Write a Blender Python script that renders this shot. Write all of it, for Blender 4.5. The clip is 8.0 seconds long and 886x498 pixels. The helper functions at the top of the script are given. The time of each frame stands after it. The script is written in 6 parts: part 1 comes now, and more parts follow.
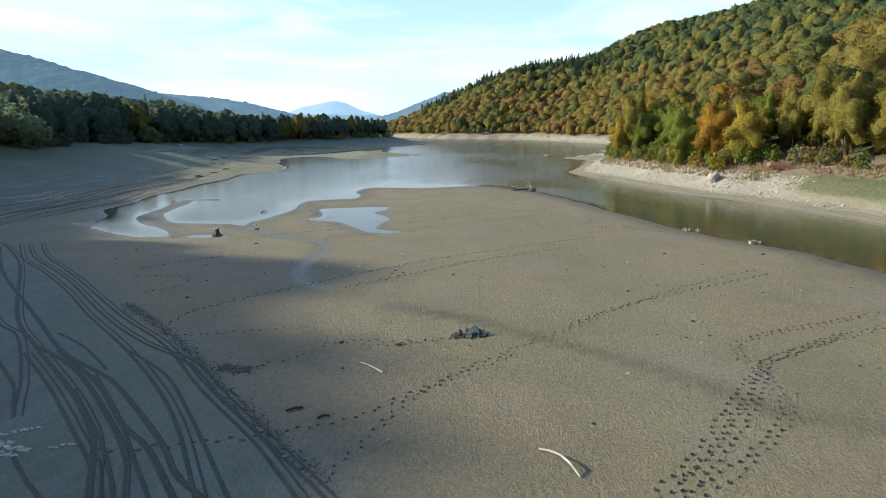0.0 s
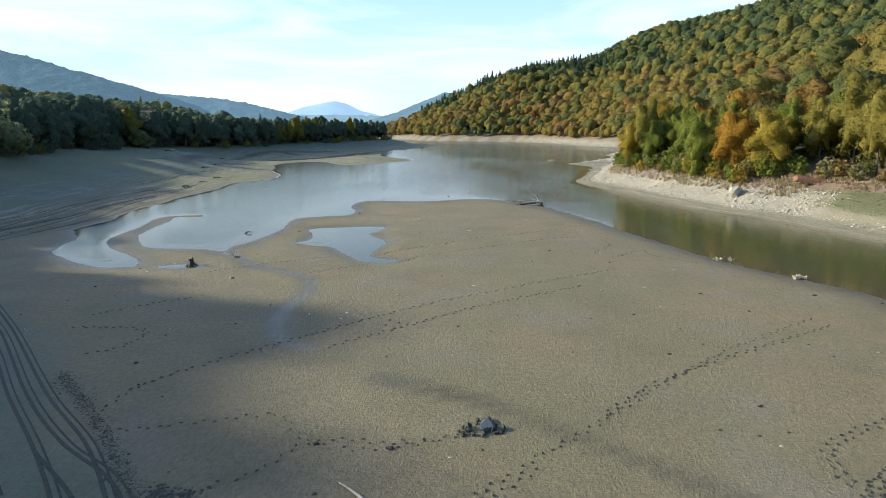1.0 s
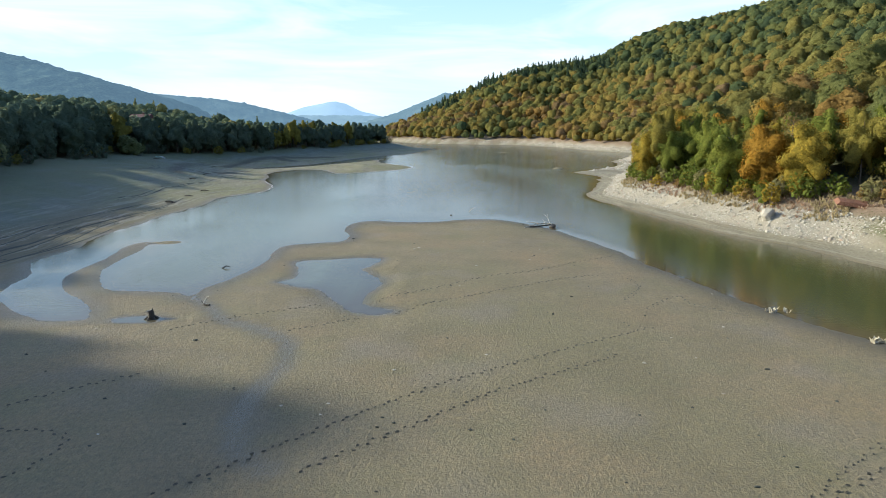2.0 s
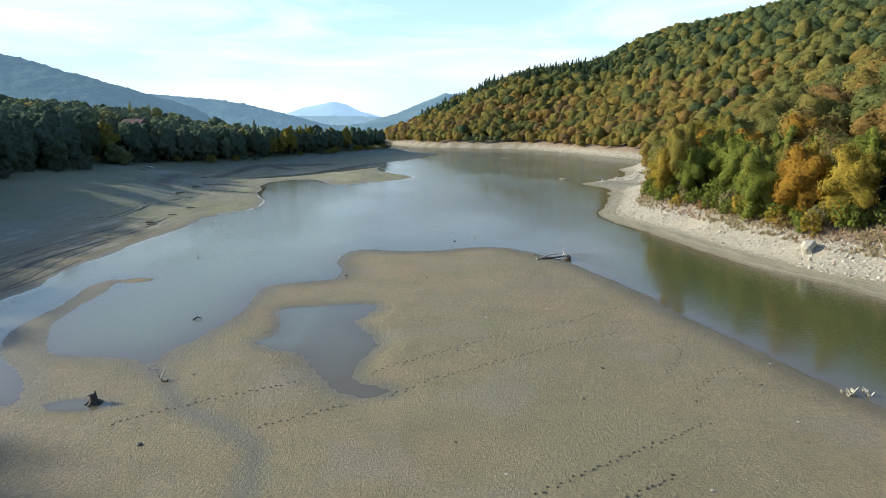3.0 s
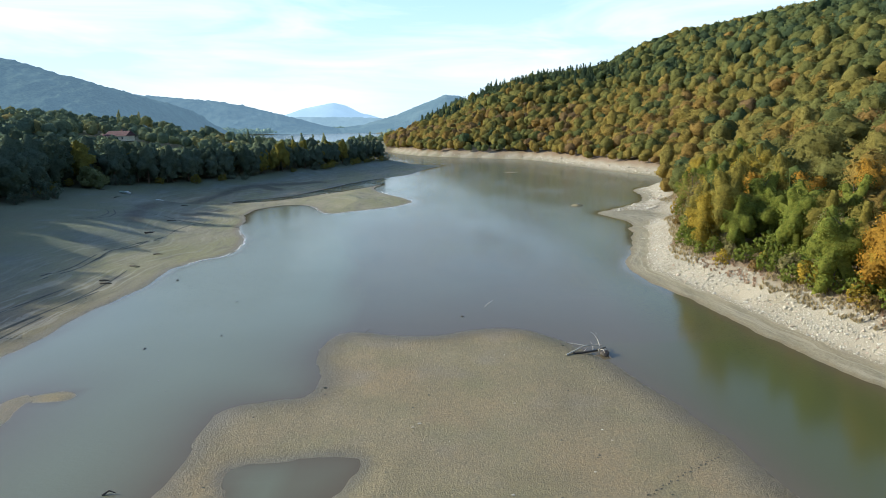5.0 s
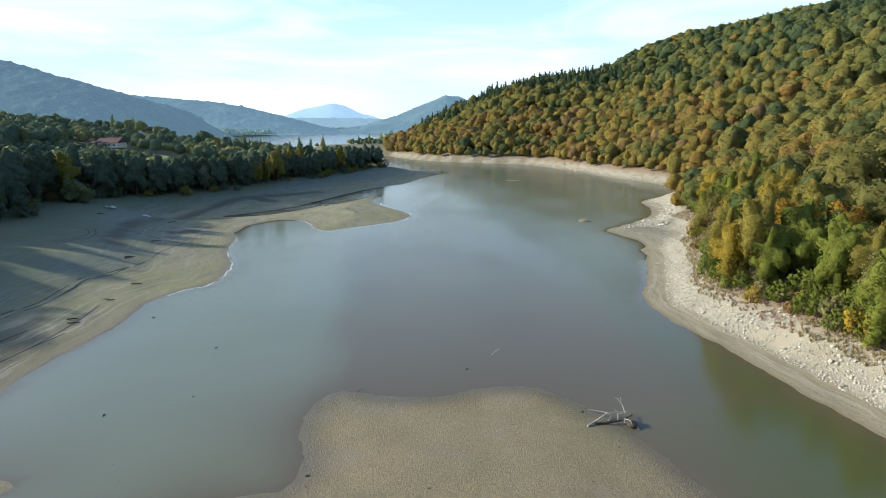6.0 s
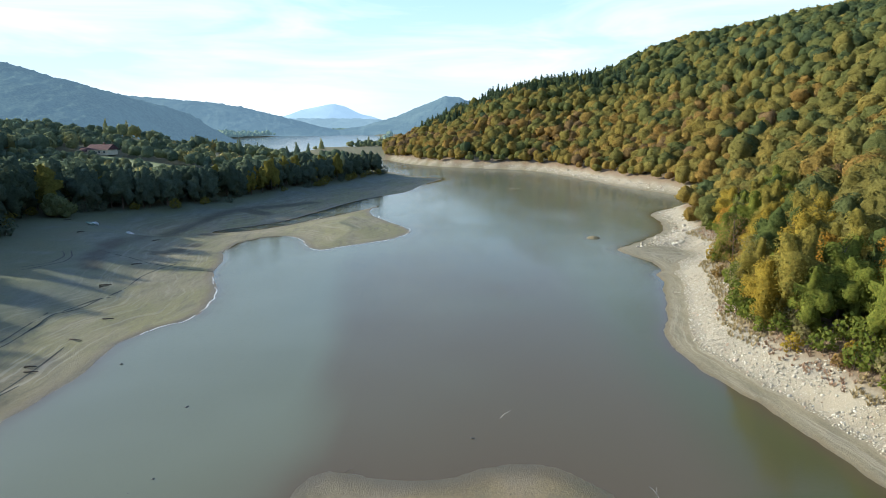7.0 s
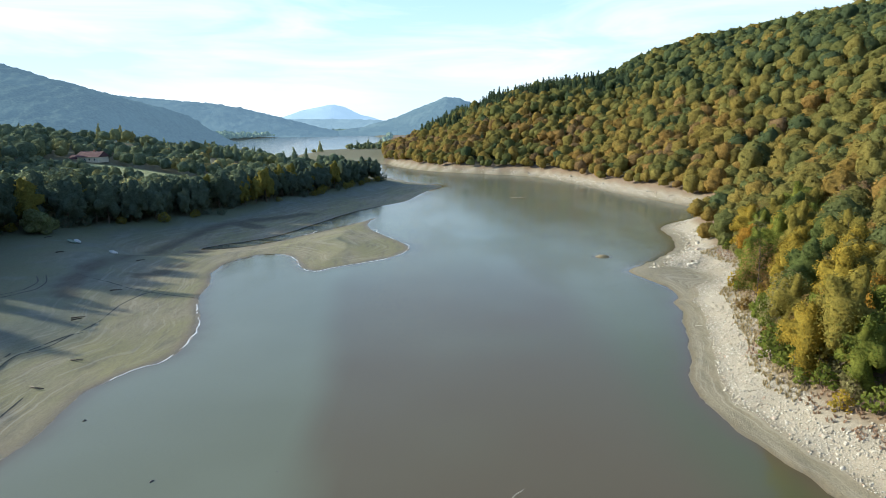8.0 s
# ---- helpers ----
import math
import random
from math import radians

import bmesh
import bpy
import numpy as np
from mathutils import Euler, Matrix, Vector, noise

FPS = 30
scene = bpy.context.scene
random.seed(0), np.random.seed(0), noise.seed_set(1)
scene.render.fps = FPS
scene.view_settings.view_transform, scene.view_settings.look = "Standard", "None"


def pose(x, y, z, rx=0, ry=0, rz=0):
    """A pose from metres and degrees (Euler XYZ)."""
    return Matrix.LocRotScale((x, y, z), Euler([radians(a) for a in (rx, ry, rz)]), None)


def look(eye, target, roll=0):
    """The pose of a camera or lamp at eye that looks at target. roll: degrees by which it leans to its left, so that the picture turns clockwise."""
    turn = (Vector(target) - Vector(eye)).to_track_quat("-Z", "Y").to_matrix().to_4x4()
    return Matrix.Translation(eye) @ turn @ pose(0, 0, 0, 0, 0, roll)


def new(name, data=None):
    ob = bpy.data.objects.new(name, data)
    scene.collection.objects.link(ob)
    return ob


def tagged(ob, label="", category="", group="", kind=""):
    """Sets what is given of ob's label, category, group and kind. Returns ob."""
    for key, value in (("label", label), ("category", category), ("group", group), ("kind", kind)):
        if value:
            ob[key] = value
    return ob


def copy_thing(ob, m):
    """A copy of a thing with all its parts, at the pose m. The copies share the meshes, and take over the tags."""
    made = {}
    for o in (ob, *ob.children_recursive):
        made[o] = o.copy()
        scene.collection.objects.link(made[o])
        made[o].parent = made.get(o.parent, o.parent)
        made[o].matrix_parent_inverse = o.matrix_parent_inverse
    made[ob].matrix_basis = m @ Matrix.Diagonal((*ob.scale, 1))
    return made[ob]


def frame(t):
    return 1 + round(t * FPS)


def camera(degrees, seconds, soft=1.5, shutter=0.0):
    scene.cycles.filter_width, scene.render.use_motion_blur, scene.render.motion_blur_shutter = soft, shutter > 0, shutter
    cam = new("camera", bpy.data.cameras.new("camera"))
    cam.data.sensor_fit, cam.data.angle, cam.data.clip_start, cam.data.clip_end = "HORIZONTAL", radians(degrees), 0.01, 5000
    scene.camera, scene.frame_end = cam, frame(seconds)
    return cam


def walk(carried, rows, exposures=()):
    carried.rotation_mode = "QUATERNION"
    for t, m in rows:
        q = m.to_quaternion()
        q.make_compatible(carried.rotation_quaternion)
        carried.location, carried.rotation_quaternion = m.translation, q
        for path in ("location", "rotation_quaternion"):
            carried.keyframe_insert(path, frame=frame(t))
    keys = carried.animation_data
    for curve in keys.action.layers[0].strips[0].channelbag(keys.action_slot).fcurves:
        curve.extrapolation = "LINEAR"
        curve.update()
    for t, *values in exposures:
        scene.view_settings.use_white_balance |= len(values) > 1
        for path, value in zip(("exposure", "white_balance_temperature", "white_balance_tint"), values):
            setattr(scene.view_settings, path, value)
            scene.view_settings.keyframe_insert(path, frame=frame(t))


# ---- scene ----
# camera: a drone that flies forward and climbs with a fixed tilt
ROLL = -0.447
cam = camera(70.96, 8.0, soft=0.65)
walk(cam, [
    (0.0, look((0.00, 0.00, 15.00), (0.00, 98.08, -4.49), ROLL)),
    (0.5, look((-0.05, 4.56, 15.93), (-0.05, 102.64, -3.56), ROLL)),
    (1.0, look((-0.20, 10.15, 17.06), (-0.20, 108.23, -2.43), ROLL)),
    (1.5, look((-0.42, 16.35, 18.41), (-0.42, 114.43, -1.09), ROLL)),
    (2.0, look((-0.67, 22.82, 19.95), (-0.67, 120.90, 0.46), ROLL)),
    (2.5, look((-0.93, 29.32, 21.69), (-0.93, 127.40, 2.19), ROLL)),
    (3.0, look((-1.18, 35.70, 23.58), (-1.18, 133.78, 4.09), ROLL)),
    (3.5, look((-1.41, 41.92, 25.61), (-1.41, 140.00, 6.12), ROLL)),
    (4.0, look((-1.61, 48.00, 27.74), (-1.61, 146.08, 8.25), ROLL)),
    (4.5, look((-1.78, 54.01, 29.92), (-1.78, 152.09, 10.43), ROLL)),
    (5.0, look((-1.92, 60.08, 32.13), (-1.92, 158.16, 12.64), ROLL)),
    (5.5, look((-2.04, 66.32, 34.32), (-2.04, 164.40, 14.83), ROLL)),
    (6.0, look((-2.16, 72.83, 36.48), (-2.16, 170.91, 16.99), ROLL)),
    (6.5, look((-2.27, 79.60, 38.59), (-2.27, 177.68, 19.10), ROLL)),
    (7.0, look((-2.39, 86.53, 40.66), (-2.39, 184.61, 21.16), ROLL)),
    (7.5, look((-2.53, 93.32, 42.72), (-2.53, 191.40, 23.23), ROLL)),
    (8.0, look((-2.67, 99.43, 44.85), (-2.67, 197.51, 25.36), ROLL)),
], exposures=[(0.0, 0.78, 5900, 4), (8.0, 0.82, 5900, 4)])

# ---- daylight: low sun from the west side of the valley, bright thin cloud ----
SUN_EL, SUN_AZ = radians(20.5), radians(8)
to_sun = Vector((-math.cos(SUN_EL) * math.cos(SUN_AZ), math.cos(SUN_EL) * math.sin(SUN_AZ), math.sin(SUN_EL)))
sun = new("sun", bpy.data.lights.new("sun", "SUN"))
sun.data.energy, sun.data.angle, sun.data.color = 4.8, radians(1.8), (1.0, 0.87, 0.64)
sun.matrix_world = look(to_sun * 100, (0, 0, 0))

world = bpy.data.worlds.new("sky")
scene.world = world
world.use_nodes = True
wt = world.node_tree
wt.nodes.clear()
w_out = wt.nodes.new("ShaderNodeOutputWorld")
w_bg = wt.nodes.new("ShaderNodeBackground")
w_sky = wt.nodes.new("ShaderNodeTexSky")
w_sky.sky_type, w_sky.sun_disc = "NISHITA", False
w_sky.sun_elevation, w_sky.sun_rotation = SUN_EL, radians(-82)
w_sky.air_density, w_sky.dust_density, w_sky.ozone_density = 1.0, 1.2, 1.0
w_co = wt.nodes.new("ShaderNodeTexCoord")
w_map = wt.nodes.new("ShaderNodeMapping")
w_map.inputs["Scale"].default_value = (1.2, 1.2, 7.5)
w_noise = wt.nodes.new("ShaderNodeTexNoise")
w_noise.inputs["Scale"].default_value, w_noise.inputs["Detail"].default_value = 2.2, 7.0
w_noise.inputs["Roughness"].default_value, w_noise.inputs["Distortion"].default_value = 0.55, 0.5
w_ramp = wt.nodes.new("ShaderNodeValToRGB")
w_ramp.color_ramp.elements[0].position, w_ramp.color_ramp.elements[1].position = 0.42, 0.70
w_sep = wt.nodes.new("ShaderNodeSeparateXYZ")
w_haze = wt.nodes.new("ShaderNodeValToRGB")
for el, (p, c) in zip([*w_haze.color_ramp.elements, w_haze.color_ramp.elements.new(0.5), w_haze.color_ramp.elements.new(0.6)],
                      ((0.0, (0.86, 0.94, 1.02)), (0.10, (0.80, 0.915, 1.01)), (0.175, (0.56, 0.78, 0.97)), (0.34, (0.28, 0.50, 0.86)))):
    el.position, el.color = p, (*c, 1)
w_gain = wt.nodes.new("ShaderNodeMix")
w_gain.data_type, w_gain.blend_type = "RGBA", "MULTIPLY"
w_gain.inputs["Factor"].default_value, w_gain.inputs["B"].default_value = 1.0, (10.0, 10.0, 10.0, 1)
w_fade = wt.nodes.new("ShaderNodeMapRange")
w_fade.inputs["From Min"].default_value, w_fade.inputs["From Max"].default_value = 0.14, 0.32
w_fade.inputs["To Min"].default_value, w_fade.inputs["To Max"].default_value = 1.0, 0.0
w_clear = wt.nodes.new("ShaderNodeMix")
w_clear.data_type, w_clear.blend_type = "RGBA", "MULTIPLY"
w_clear.inputs["Factor"].default_value, w_clear.inputs["B"].default_value = 1.0, (2.22, 2.24, 2.40, 1)
w_mix = wt.nodes.new("ShaderNodeMix")
w_mix.data_type = "RGBA"
w_cut = wt.nodes.new("ShaderNodeMath")
w_cut.operation = "MULTIPLY"
w_cloud = wt.nodes.new("ShaderNodeMix")
w_cloud.data_type = "RGBA"
w_cloud.inputs["B"].default_value = (10.5, 10.5, 10.4, 1)
for a, b in ((w_co.outputs["Generated"], w_map.inputs[0]), (w_map.outputs[0], w_noise.inputs["Vector"]),
             (w_noise.outputs[0], w_ramp.inputs[0]), (w_co.outputs["Generated"], w_sep.inputs[0]),
             (w_sep.outputs["Z"], w_haze.inputs[0]), (w_haze.outputs[0], w_gain.inputs["A"]), (w_sep.outputs["Z"], w_fade.inputs["Value"]),
             (w_fade.outputs[0], w_mix.inputs["Factor"]), (w_sky.outputs[0], w_clear.inputs["A"]), (w_clear.outputs["Result"], w_mix.inputs["A"]), (w_gain.outputs["Result"], w_mix.inputs["B"]),
             (w_ramp.outputs[0], w_cut.inputs[0]), (w_fade.outputs[0], w_cut.inputs[1]), (w_cut.outputs[0], w_cloud.inputs["Factor"]),
             (w_mix.outputs["Result"], w_cloud.inputs["A"]), (w_cloud.outputs["Result"], w_bg.inputs[0]), (w_bg.outputs[0], w_out.inputs[0])):
    wt.links.new(a, b)
w_bg.inputs[1].default_value = 0.069


# ---- materials ----
class Mat:
    """A small builder for node materials."""

    def __init__(self, name, scale_from="pos"):
        self.m = bpy.data.materials.new(name)
        self.m.use_nodes = True
        self.t = self.m.node_tree
        self.b = self.t.nodes["Principled BSDF"]
        self.out = self.t.nodes["Material Output"]
        geo = self.t.nodes.new("ShaderNodeNewGeometry")
        obj = self.t.nodes.new("ShaderNodeTexCoord")
        self.pos = geo.outputs["Position"] if scale_from == "pos" else obj.outputs["Object"]
        self.island = geo.outputs["Random Per Island"]

    def node(self, kind, **values):
        n = self.t.nodes.new(kind)
        for k, v in values.items():
            n.inputs[k].default_value = v
        return n

    def link(self, a, b):
        self.t.links.new(a, b)

    def noise(self, scale, detail=4.0, rough=0.55, stretch=None, distort=0.0):
        n = self.node("ShaderNodeTexNoise", Scale=scale, Detail=detail, Roughness=rough, Distortion=distort)
        v = self.pos
        if stretch:
            mp = self.t.nodes.new("ShaderNodeMapping")
            mp.inputs["Scale"].default_value = stretch[:3]
            if len(stretch) > 3:
                mp.inputs["Rotation"].default_value = (0, 0, radians(stretch[3]))
            self.link(v, mp.inputs[0])
            v = mp.outputs[0]
        self.link(v, n.inputs["Vector"])
        return n.outputs[0]

    def ramp(self, value, stops):
        r = self.t.nodes.new("ShaderNodeValToRGB")
        e = r.color_ramp.elements
        while len(e) < len(stops):
            e.new(0.5)
        for el, (p, c) in zip(e, stops):
            el.position = p
            el.color = (c, c, c, 1) if isinstance(c, (int, float)) else (*c, 1)
        self.link(value, r.inputs[0])
        return r.outputs[0]

    def mix(self, fac, a, b, mode="MIX"):
        n = self.t.nodes.new("ShaderNodeMix")
        n.data_type, n.blend_type = "RGBA", mode
        for v, s in ((fac, n.inputs["Factor"]), (a, n.inputs["A"]), (b, n.inputs["B"])):
            if isinstance(v, tuple):
                s.default_value = (*v, 1)
            elif isinstance(v, (int, float)):
                s.default_value = v
            else:
                self.link(v, s)
        return n.outputs["Result"]

    def math(self, op, a, b=0.0):
        n = self.t.nodes.new("ShaderNodeMath")
        n.operation, n.use_clamp = op, False
        for v, s in ((a, n.inputs[0]), (b, n.inputs[1])):
            if isinstance(v, (int, float)):
                s.default_value = v
            else:
                self.link(v, s)
        return n.outputs[0]

    def attr(self, name):
        n = self.t.nodes.new("ShaderNodeAttribute")
        n.attribute_name = name
        return n.outputs["Fac"]

    def random(self):
        return self.t.nodes.new("ShaderNodeObjectInfo").outputs["Random"]

    def bump(self, height, strength=0.5, distance=0.05, normal=None):
        n = self.node("ShaderNodeBump", Strength=strength, Distance=distance)
        self.link(height, n.inputs["Height"])
        if normal is not None:
            self.link(normal, n.inputs["Normal"])
        return n.outputs[0]

    def done(self, color, rough=0.8, normal=None, metal=0.0, spec=0.3):
        for v, key in ((color, "Base Color"), (rough, "Roughness"), (metal, "Metallic"), (spec, "Specular IOR Level")):
            if isinstance(v, tuple):
                self.b.inputs[key].default_value = (*v, 1)
            elif isinstance(v, (int, float)):
                self.b.inputs[key].default_value = v
            else:
                self.link(v, self.b.inputs[key])
        if normal is not None:
            self.link(normal, self.b.inputs["Normal"])
        return self.m


def plain(name, color, rough=0.7, scale=8.0, vary=0.25, bump=0.4, metal=0.0):
    """A weathered single-colour surface with stains and grain."""
    k = Mat(name)
    big, fine = k.noise(scale * 0.15, 3), k.noise(scale, 5)
    dark = tuple(c * (1 - vary) for c in color)
    light = tuple(min(1.0, c * (1 + vary)) for c in color)
    col = k.mix(k.ramp(fine, [(0.35, 0.0), (0.7, 1.0)]), dark, light)
    col = k.mix(k.math("MULTIPLY", k.ramp(big, [(0.4, 0.0), (0.65, 1.0)]), 0.35), col, tuple(c * 0.6 for c in color))
    return k.done(col, rough, k.bump(fine, bump, 0.03), metal)


def ground_material():
    k = Mat("ground_surface")
    big, mid, fine = k.noise(0.018, 4), k.noise(0.11, 4, 0.6), k.noise(2.2, 6, 0.7)
    tiny = k.noise(9.0, 4, 0.7)
    lumps = k.node("ShaderNodeTexVoronoi", Scale=4.6, Randomness=1.0)
    k.link(k.pos, lumps.inputs["Vector"])
    lump = lumps.outputs["Distance"]
    # drying lake mud: grey-olive with ochre and green algae patches
    mud = k.mix(k.ramp(mid, [(0.35, 0.0), (0.65, 1.0)]), (0.196, 0.155, 0.090), (0.252, 0.203, 0.120))
    mud = k.mix(k.ramp(big, [(0.42, 0.0), (0.60, 0.45)]), mud, (0.196, 0.178, 0.080))
    mud = k.mix(k.ramp(k.noise(0.05, 3), [(0.50, 0.0), (0.66, 0.8)]), mud, (0.268, 0.198, 0.108))
    mud = k.mix(k.math("MULTIPLY", k.ramp(fine, [(0.4, 0.0), (0.6, 1.0)]), 0.30), mud, (0.120, 0.110, 0.080))
    grey = k.mix(k.ramp(k.noise(0.4, 5, 0.7, (1, 0.35, 1)), [(0.35, 0.0), (0.7, 1.0)]), (0.096, 0.116, 0.094), (0.180, 0.208, 0.170))
    grey = k.mix(k.ramp(k.noise(0.07, 3, 0.5), [(0.46, 0.0), (0.62, 0.75)]), grey, (0.128, 0.152, 0.084))
    grey = k.mix(k.math("MULTIPLY", fine, 0.4), grey, (0.100, 0.105, 0.09))
    mud = k.mix(k.ramp(k.noise(0.13, 3, 0.5), [(0.52, 0.0), (0.68, 0.28)]), mud, (0.162, 0.160, 0.076))
    mud = k.mix(k.ramp(k.noise(0.09, 3, 0.5, (1, 1, 3)), [(0.54, 0.0), (0.70, 0.7)]), mud, (0.218, 0.186, 0.140))
    col = k.mix(k.attr("grey"), mud, grey)
    sand = k.mix(k.ramp(fine, [(0.3, 0.0), (0.7, 1.0)]), (0.205, 0.182, 0.122), (0.285, 0.255, 0.178))
    place_xyz = k.t.nodes.new("ShaderNodeSeparateXYZ")
    k.link(k.pos, place_xyz.inputs[0])
    algae = k.math("MULTIPLY", k.ramp(k.noise(0.06, 4, 0.6, (1.0, 0.5, 1)), [(0.40, 0.15), (0.56, 0.85)]), k.math("LESS_THAN", place_xyz.outputs[0], 0.0))
    sand = k.mix(algae, sand, (0.205, 0.196, 0.088))
    sand = k.mix(k.ramp(k.noise(0.35, 5, 0.75, (1.0, 0.22, 1)), [(0.50, 0.0), (0.64, 0.7)]), sand, (0.128, 0.118, 0.084))
    col = k.mix(k.attr("sand"), col, sand)
    stone = k.mix(k.ramp(lump, [(0.1, 0.0), (0.5, 1.0)]), (0.38, 0.36, 0.30), (0.26, 0.235, 0.185))
    stone = k.mix(k.math("MULTIPLY", k.ramp(mid, [(0.4, 0.0), (0.7, 1.0)]), 0.5), stone, (0.33, 0.28, 0.20))
    # pits and crumbs of the drying surface
    col = k.mix(k.ramp(k.noise(2.6, 6, 0.75, (1.6, 0.7, 1, 10)), [(0.44, 0.0), (0.62, 0.40)]), col, (0.088, 0.080, 0.056))
    col = k.mix(k.ramp(k.noise(3.4, 5, 0.8), [(0.54, 0.0), (0.66, 0.55)]), col, k.mix(0.6, col, (0.052, 0.050, 0.038)))
    col = k.mix(k.ramp(k.noise(4.5, 5, 0.8), [(0.52, 0.0), (0.72, 0.5)]), col, k.mix(0.55, col, (0.40, 0.345, 0.22)))
    col = k.mix(k.attr("stone"), col, stone)
    soil = k.mix(k.ramp(fine, [(0.35, 0.0), (0.65, 1.0)]), (0.150, 0.108, 0.070), (0.260, 0.188, 0.130))
    col = k.mix(k.attr("soil"), col, soil)
    grass = k.mix(k.ramp(fine, [(0.35, 0.0), (0.65, 1.0)]), (0.058, 0.076, 0.030), (0.150, 0.152, 0.075))
    grass = k.mix(k.ramp(mid, [(0.45, 0.0), (0.7, 0.6)]), grass, (0.115, 0.105, 0.055))
    col = k.mix(k.math("MULTIPLY", k.attr("grass"), 0.75), col, grass)
    col = k.mix(k.attr("wood"), col, k.mix(k.ramp(fine, [(0.4, 0.0), (0.6, 1.0)]), (0.040, 0.055, 0.030), (0.085, 0.090, 0.045)))
    col = k.mix(k.attr("field"), col, k.mix(k.ramp(fine, [(0.3, 0.0), (0.7, 1.0)]), (0.22, 0.25, 0.10), (0.34, 0.34, 0.16)))
    # lines left by the falling water, parallel to the shore
    line = k.t.nodes.new("ShaderNodeCombineXYZ")
    k.link(k.math("ADD", k.math("MULTIPLY", k.attr("tide"), 1.5), k.math("MULTIPLY", mid, 1.6)), line.inputs[0])
    k.link(k.math("MULTIPLY", place_xyz.outputs[1], 0.035), line.inputs[1])
    tide = k.node("ShaderNodeTexNoise", Scale=1.0, Detail=4.0, Roughness=0.65)
    k.link(line.outputs[0], tide.inputs["Vector"])
    strand = k.attr("strand")
    col = k.mix(k.math("MULTIPLY", strand, k.ramp(tide.outputs[0], [(0.54, 0.0), (0.60, 0.75)])), col, (0.37, 0.345, 0.275))
    col = k.mix(k.math("MULTIPLY", strand, k.ramp(tide.outputs[0], [(0.38, 0.75), (0.46, 0.0)])), col, (0.118, 0.108, 0.078))
    col = k.mix(k.math("MULTIPLY", k.attr("damp"), 0.72), col, (0.052, 0.046, 0.032))
    wet = k.attr("wet")
    col = k.mix(k.math("MULTIPLY", wet, 0.6), col, (0.075, 0.066, 0.046))
    rough = k.mix(wet, k.ramp(tiny, [(0.3, 0.75), (0.7, 0.95)]), (0.36, 0.36, 0.36))
    ripple = k.noise(1.1, 3, 0.6, (2.4, 0.8, 1, 15))
    h = k.math("ADD", k.math("MULTIPLY", lump, 0.34), k.math("ADD", k.math("ADD", fine, k.math("MULTIPLY", ripple, 0.22)), k.math("MULTIPLY", tiny, 0.9)))
    return k.done(col, rough, k.bump(h, 0.8, 0.14), 0.0, 0.35)


def water_material():
    k = Mat("muddy_lake_water")
    murk = k.mix(k.ramp(k.noise(0.012, 3), [(0.4, 0.0), (0.62, 1.0)]), (0.128, 0.138, 0.094), (0.146, 0.160, 0.116))
    murk = k.mix(k.attr("channel"), murk, (0.066, 0.075, 0.027))
    murk = k.mix(k.attr("brown"), murk, (0.104, 0.088, 0.054))
    murk = k.mix(k.attr("shoal"), murk, (0.098, 0.078, 0.050))
    body = k.node("ShaderNodeBsdfDiffuse")
    k.link(murk, body.inputs["Color"])
    wave = k.math("ADD", k.noise(1.1, 3, 0.5, (1.0, 2.2, 1, 12)), k.math("MULTIPLY", k.noise(3.6, 2, 0.5, (1.0, 2.0, 1, -8)), 0.4))
    calm = k.ramp(k.noise(0.02, 2, 0.5, (1.6, 0.6, 1, 20)), [(0.42, 0.25), (0.6, 1.0)])
    normal = k.bump(k.math("MULTIPLY", k.math("MULTIPLY", wave, calm), k.ramp(k.attr("shoal"), [(0.35, 1.0), (0.9, 0.08)])), 0.45, 0.09)
    gloss = k.node("ShaderNodeBsdfGlossy")
    k.link(k.ramp(k.attr("shoal"), [(0.2, 0.12), (0.75, 0.03)]), gloss.inputs["Roughness"])
    k.link(normal, gloss.inputs["Normal"])
    fres = k.node("ShaderNodeFresnel", IOR=1.33)
    k.link(normal, fres.inputs["Normal"])
    mix2 = k.node("ShaderNodeMixShader")
    k.link(fres.outputs[0], mix2.inputs[0]), k.link(body.outputs[0], mix2.inputs[1]), k.link(gloss.outputs[0], mix2.inputs[2])
    k.link(mix2.outputs[0], k.out.inputs["Surface"])
    return k.m


AUTUMN = [(0.0, (0.080, 0.118, 0.072)), (0.22, (0.140, 0.182, 0.086)), (0.42, (0.222, 0.236, 0.084)), (0.58, (0.300, 0.270, 0.084)),
          (0.74, (0.392, 0.304, 0.084)), (0.88, (0.420, 0.272, 0.084)), (1.0, (0.330, 0.224, 0.115))]


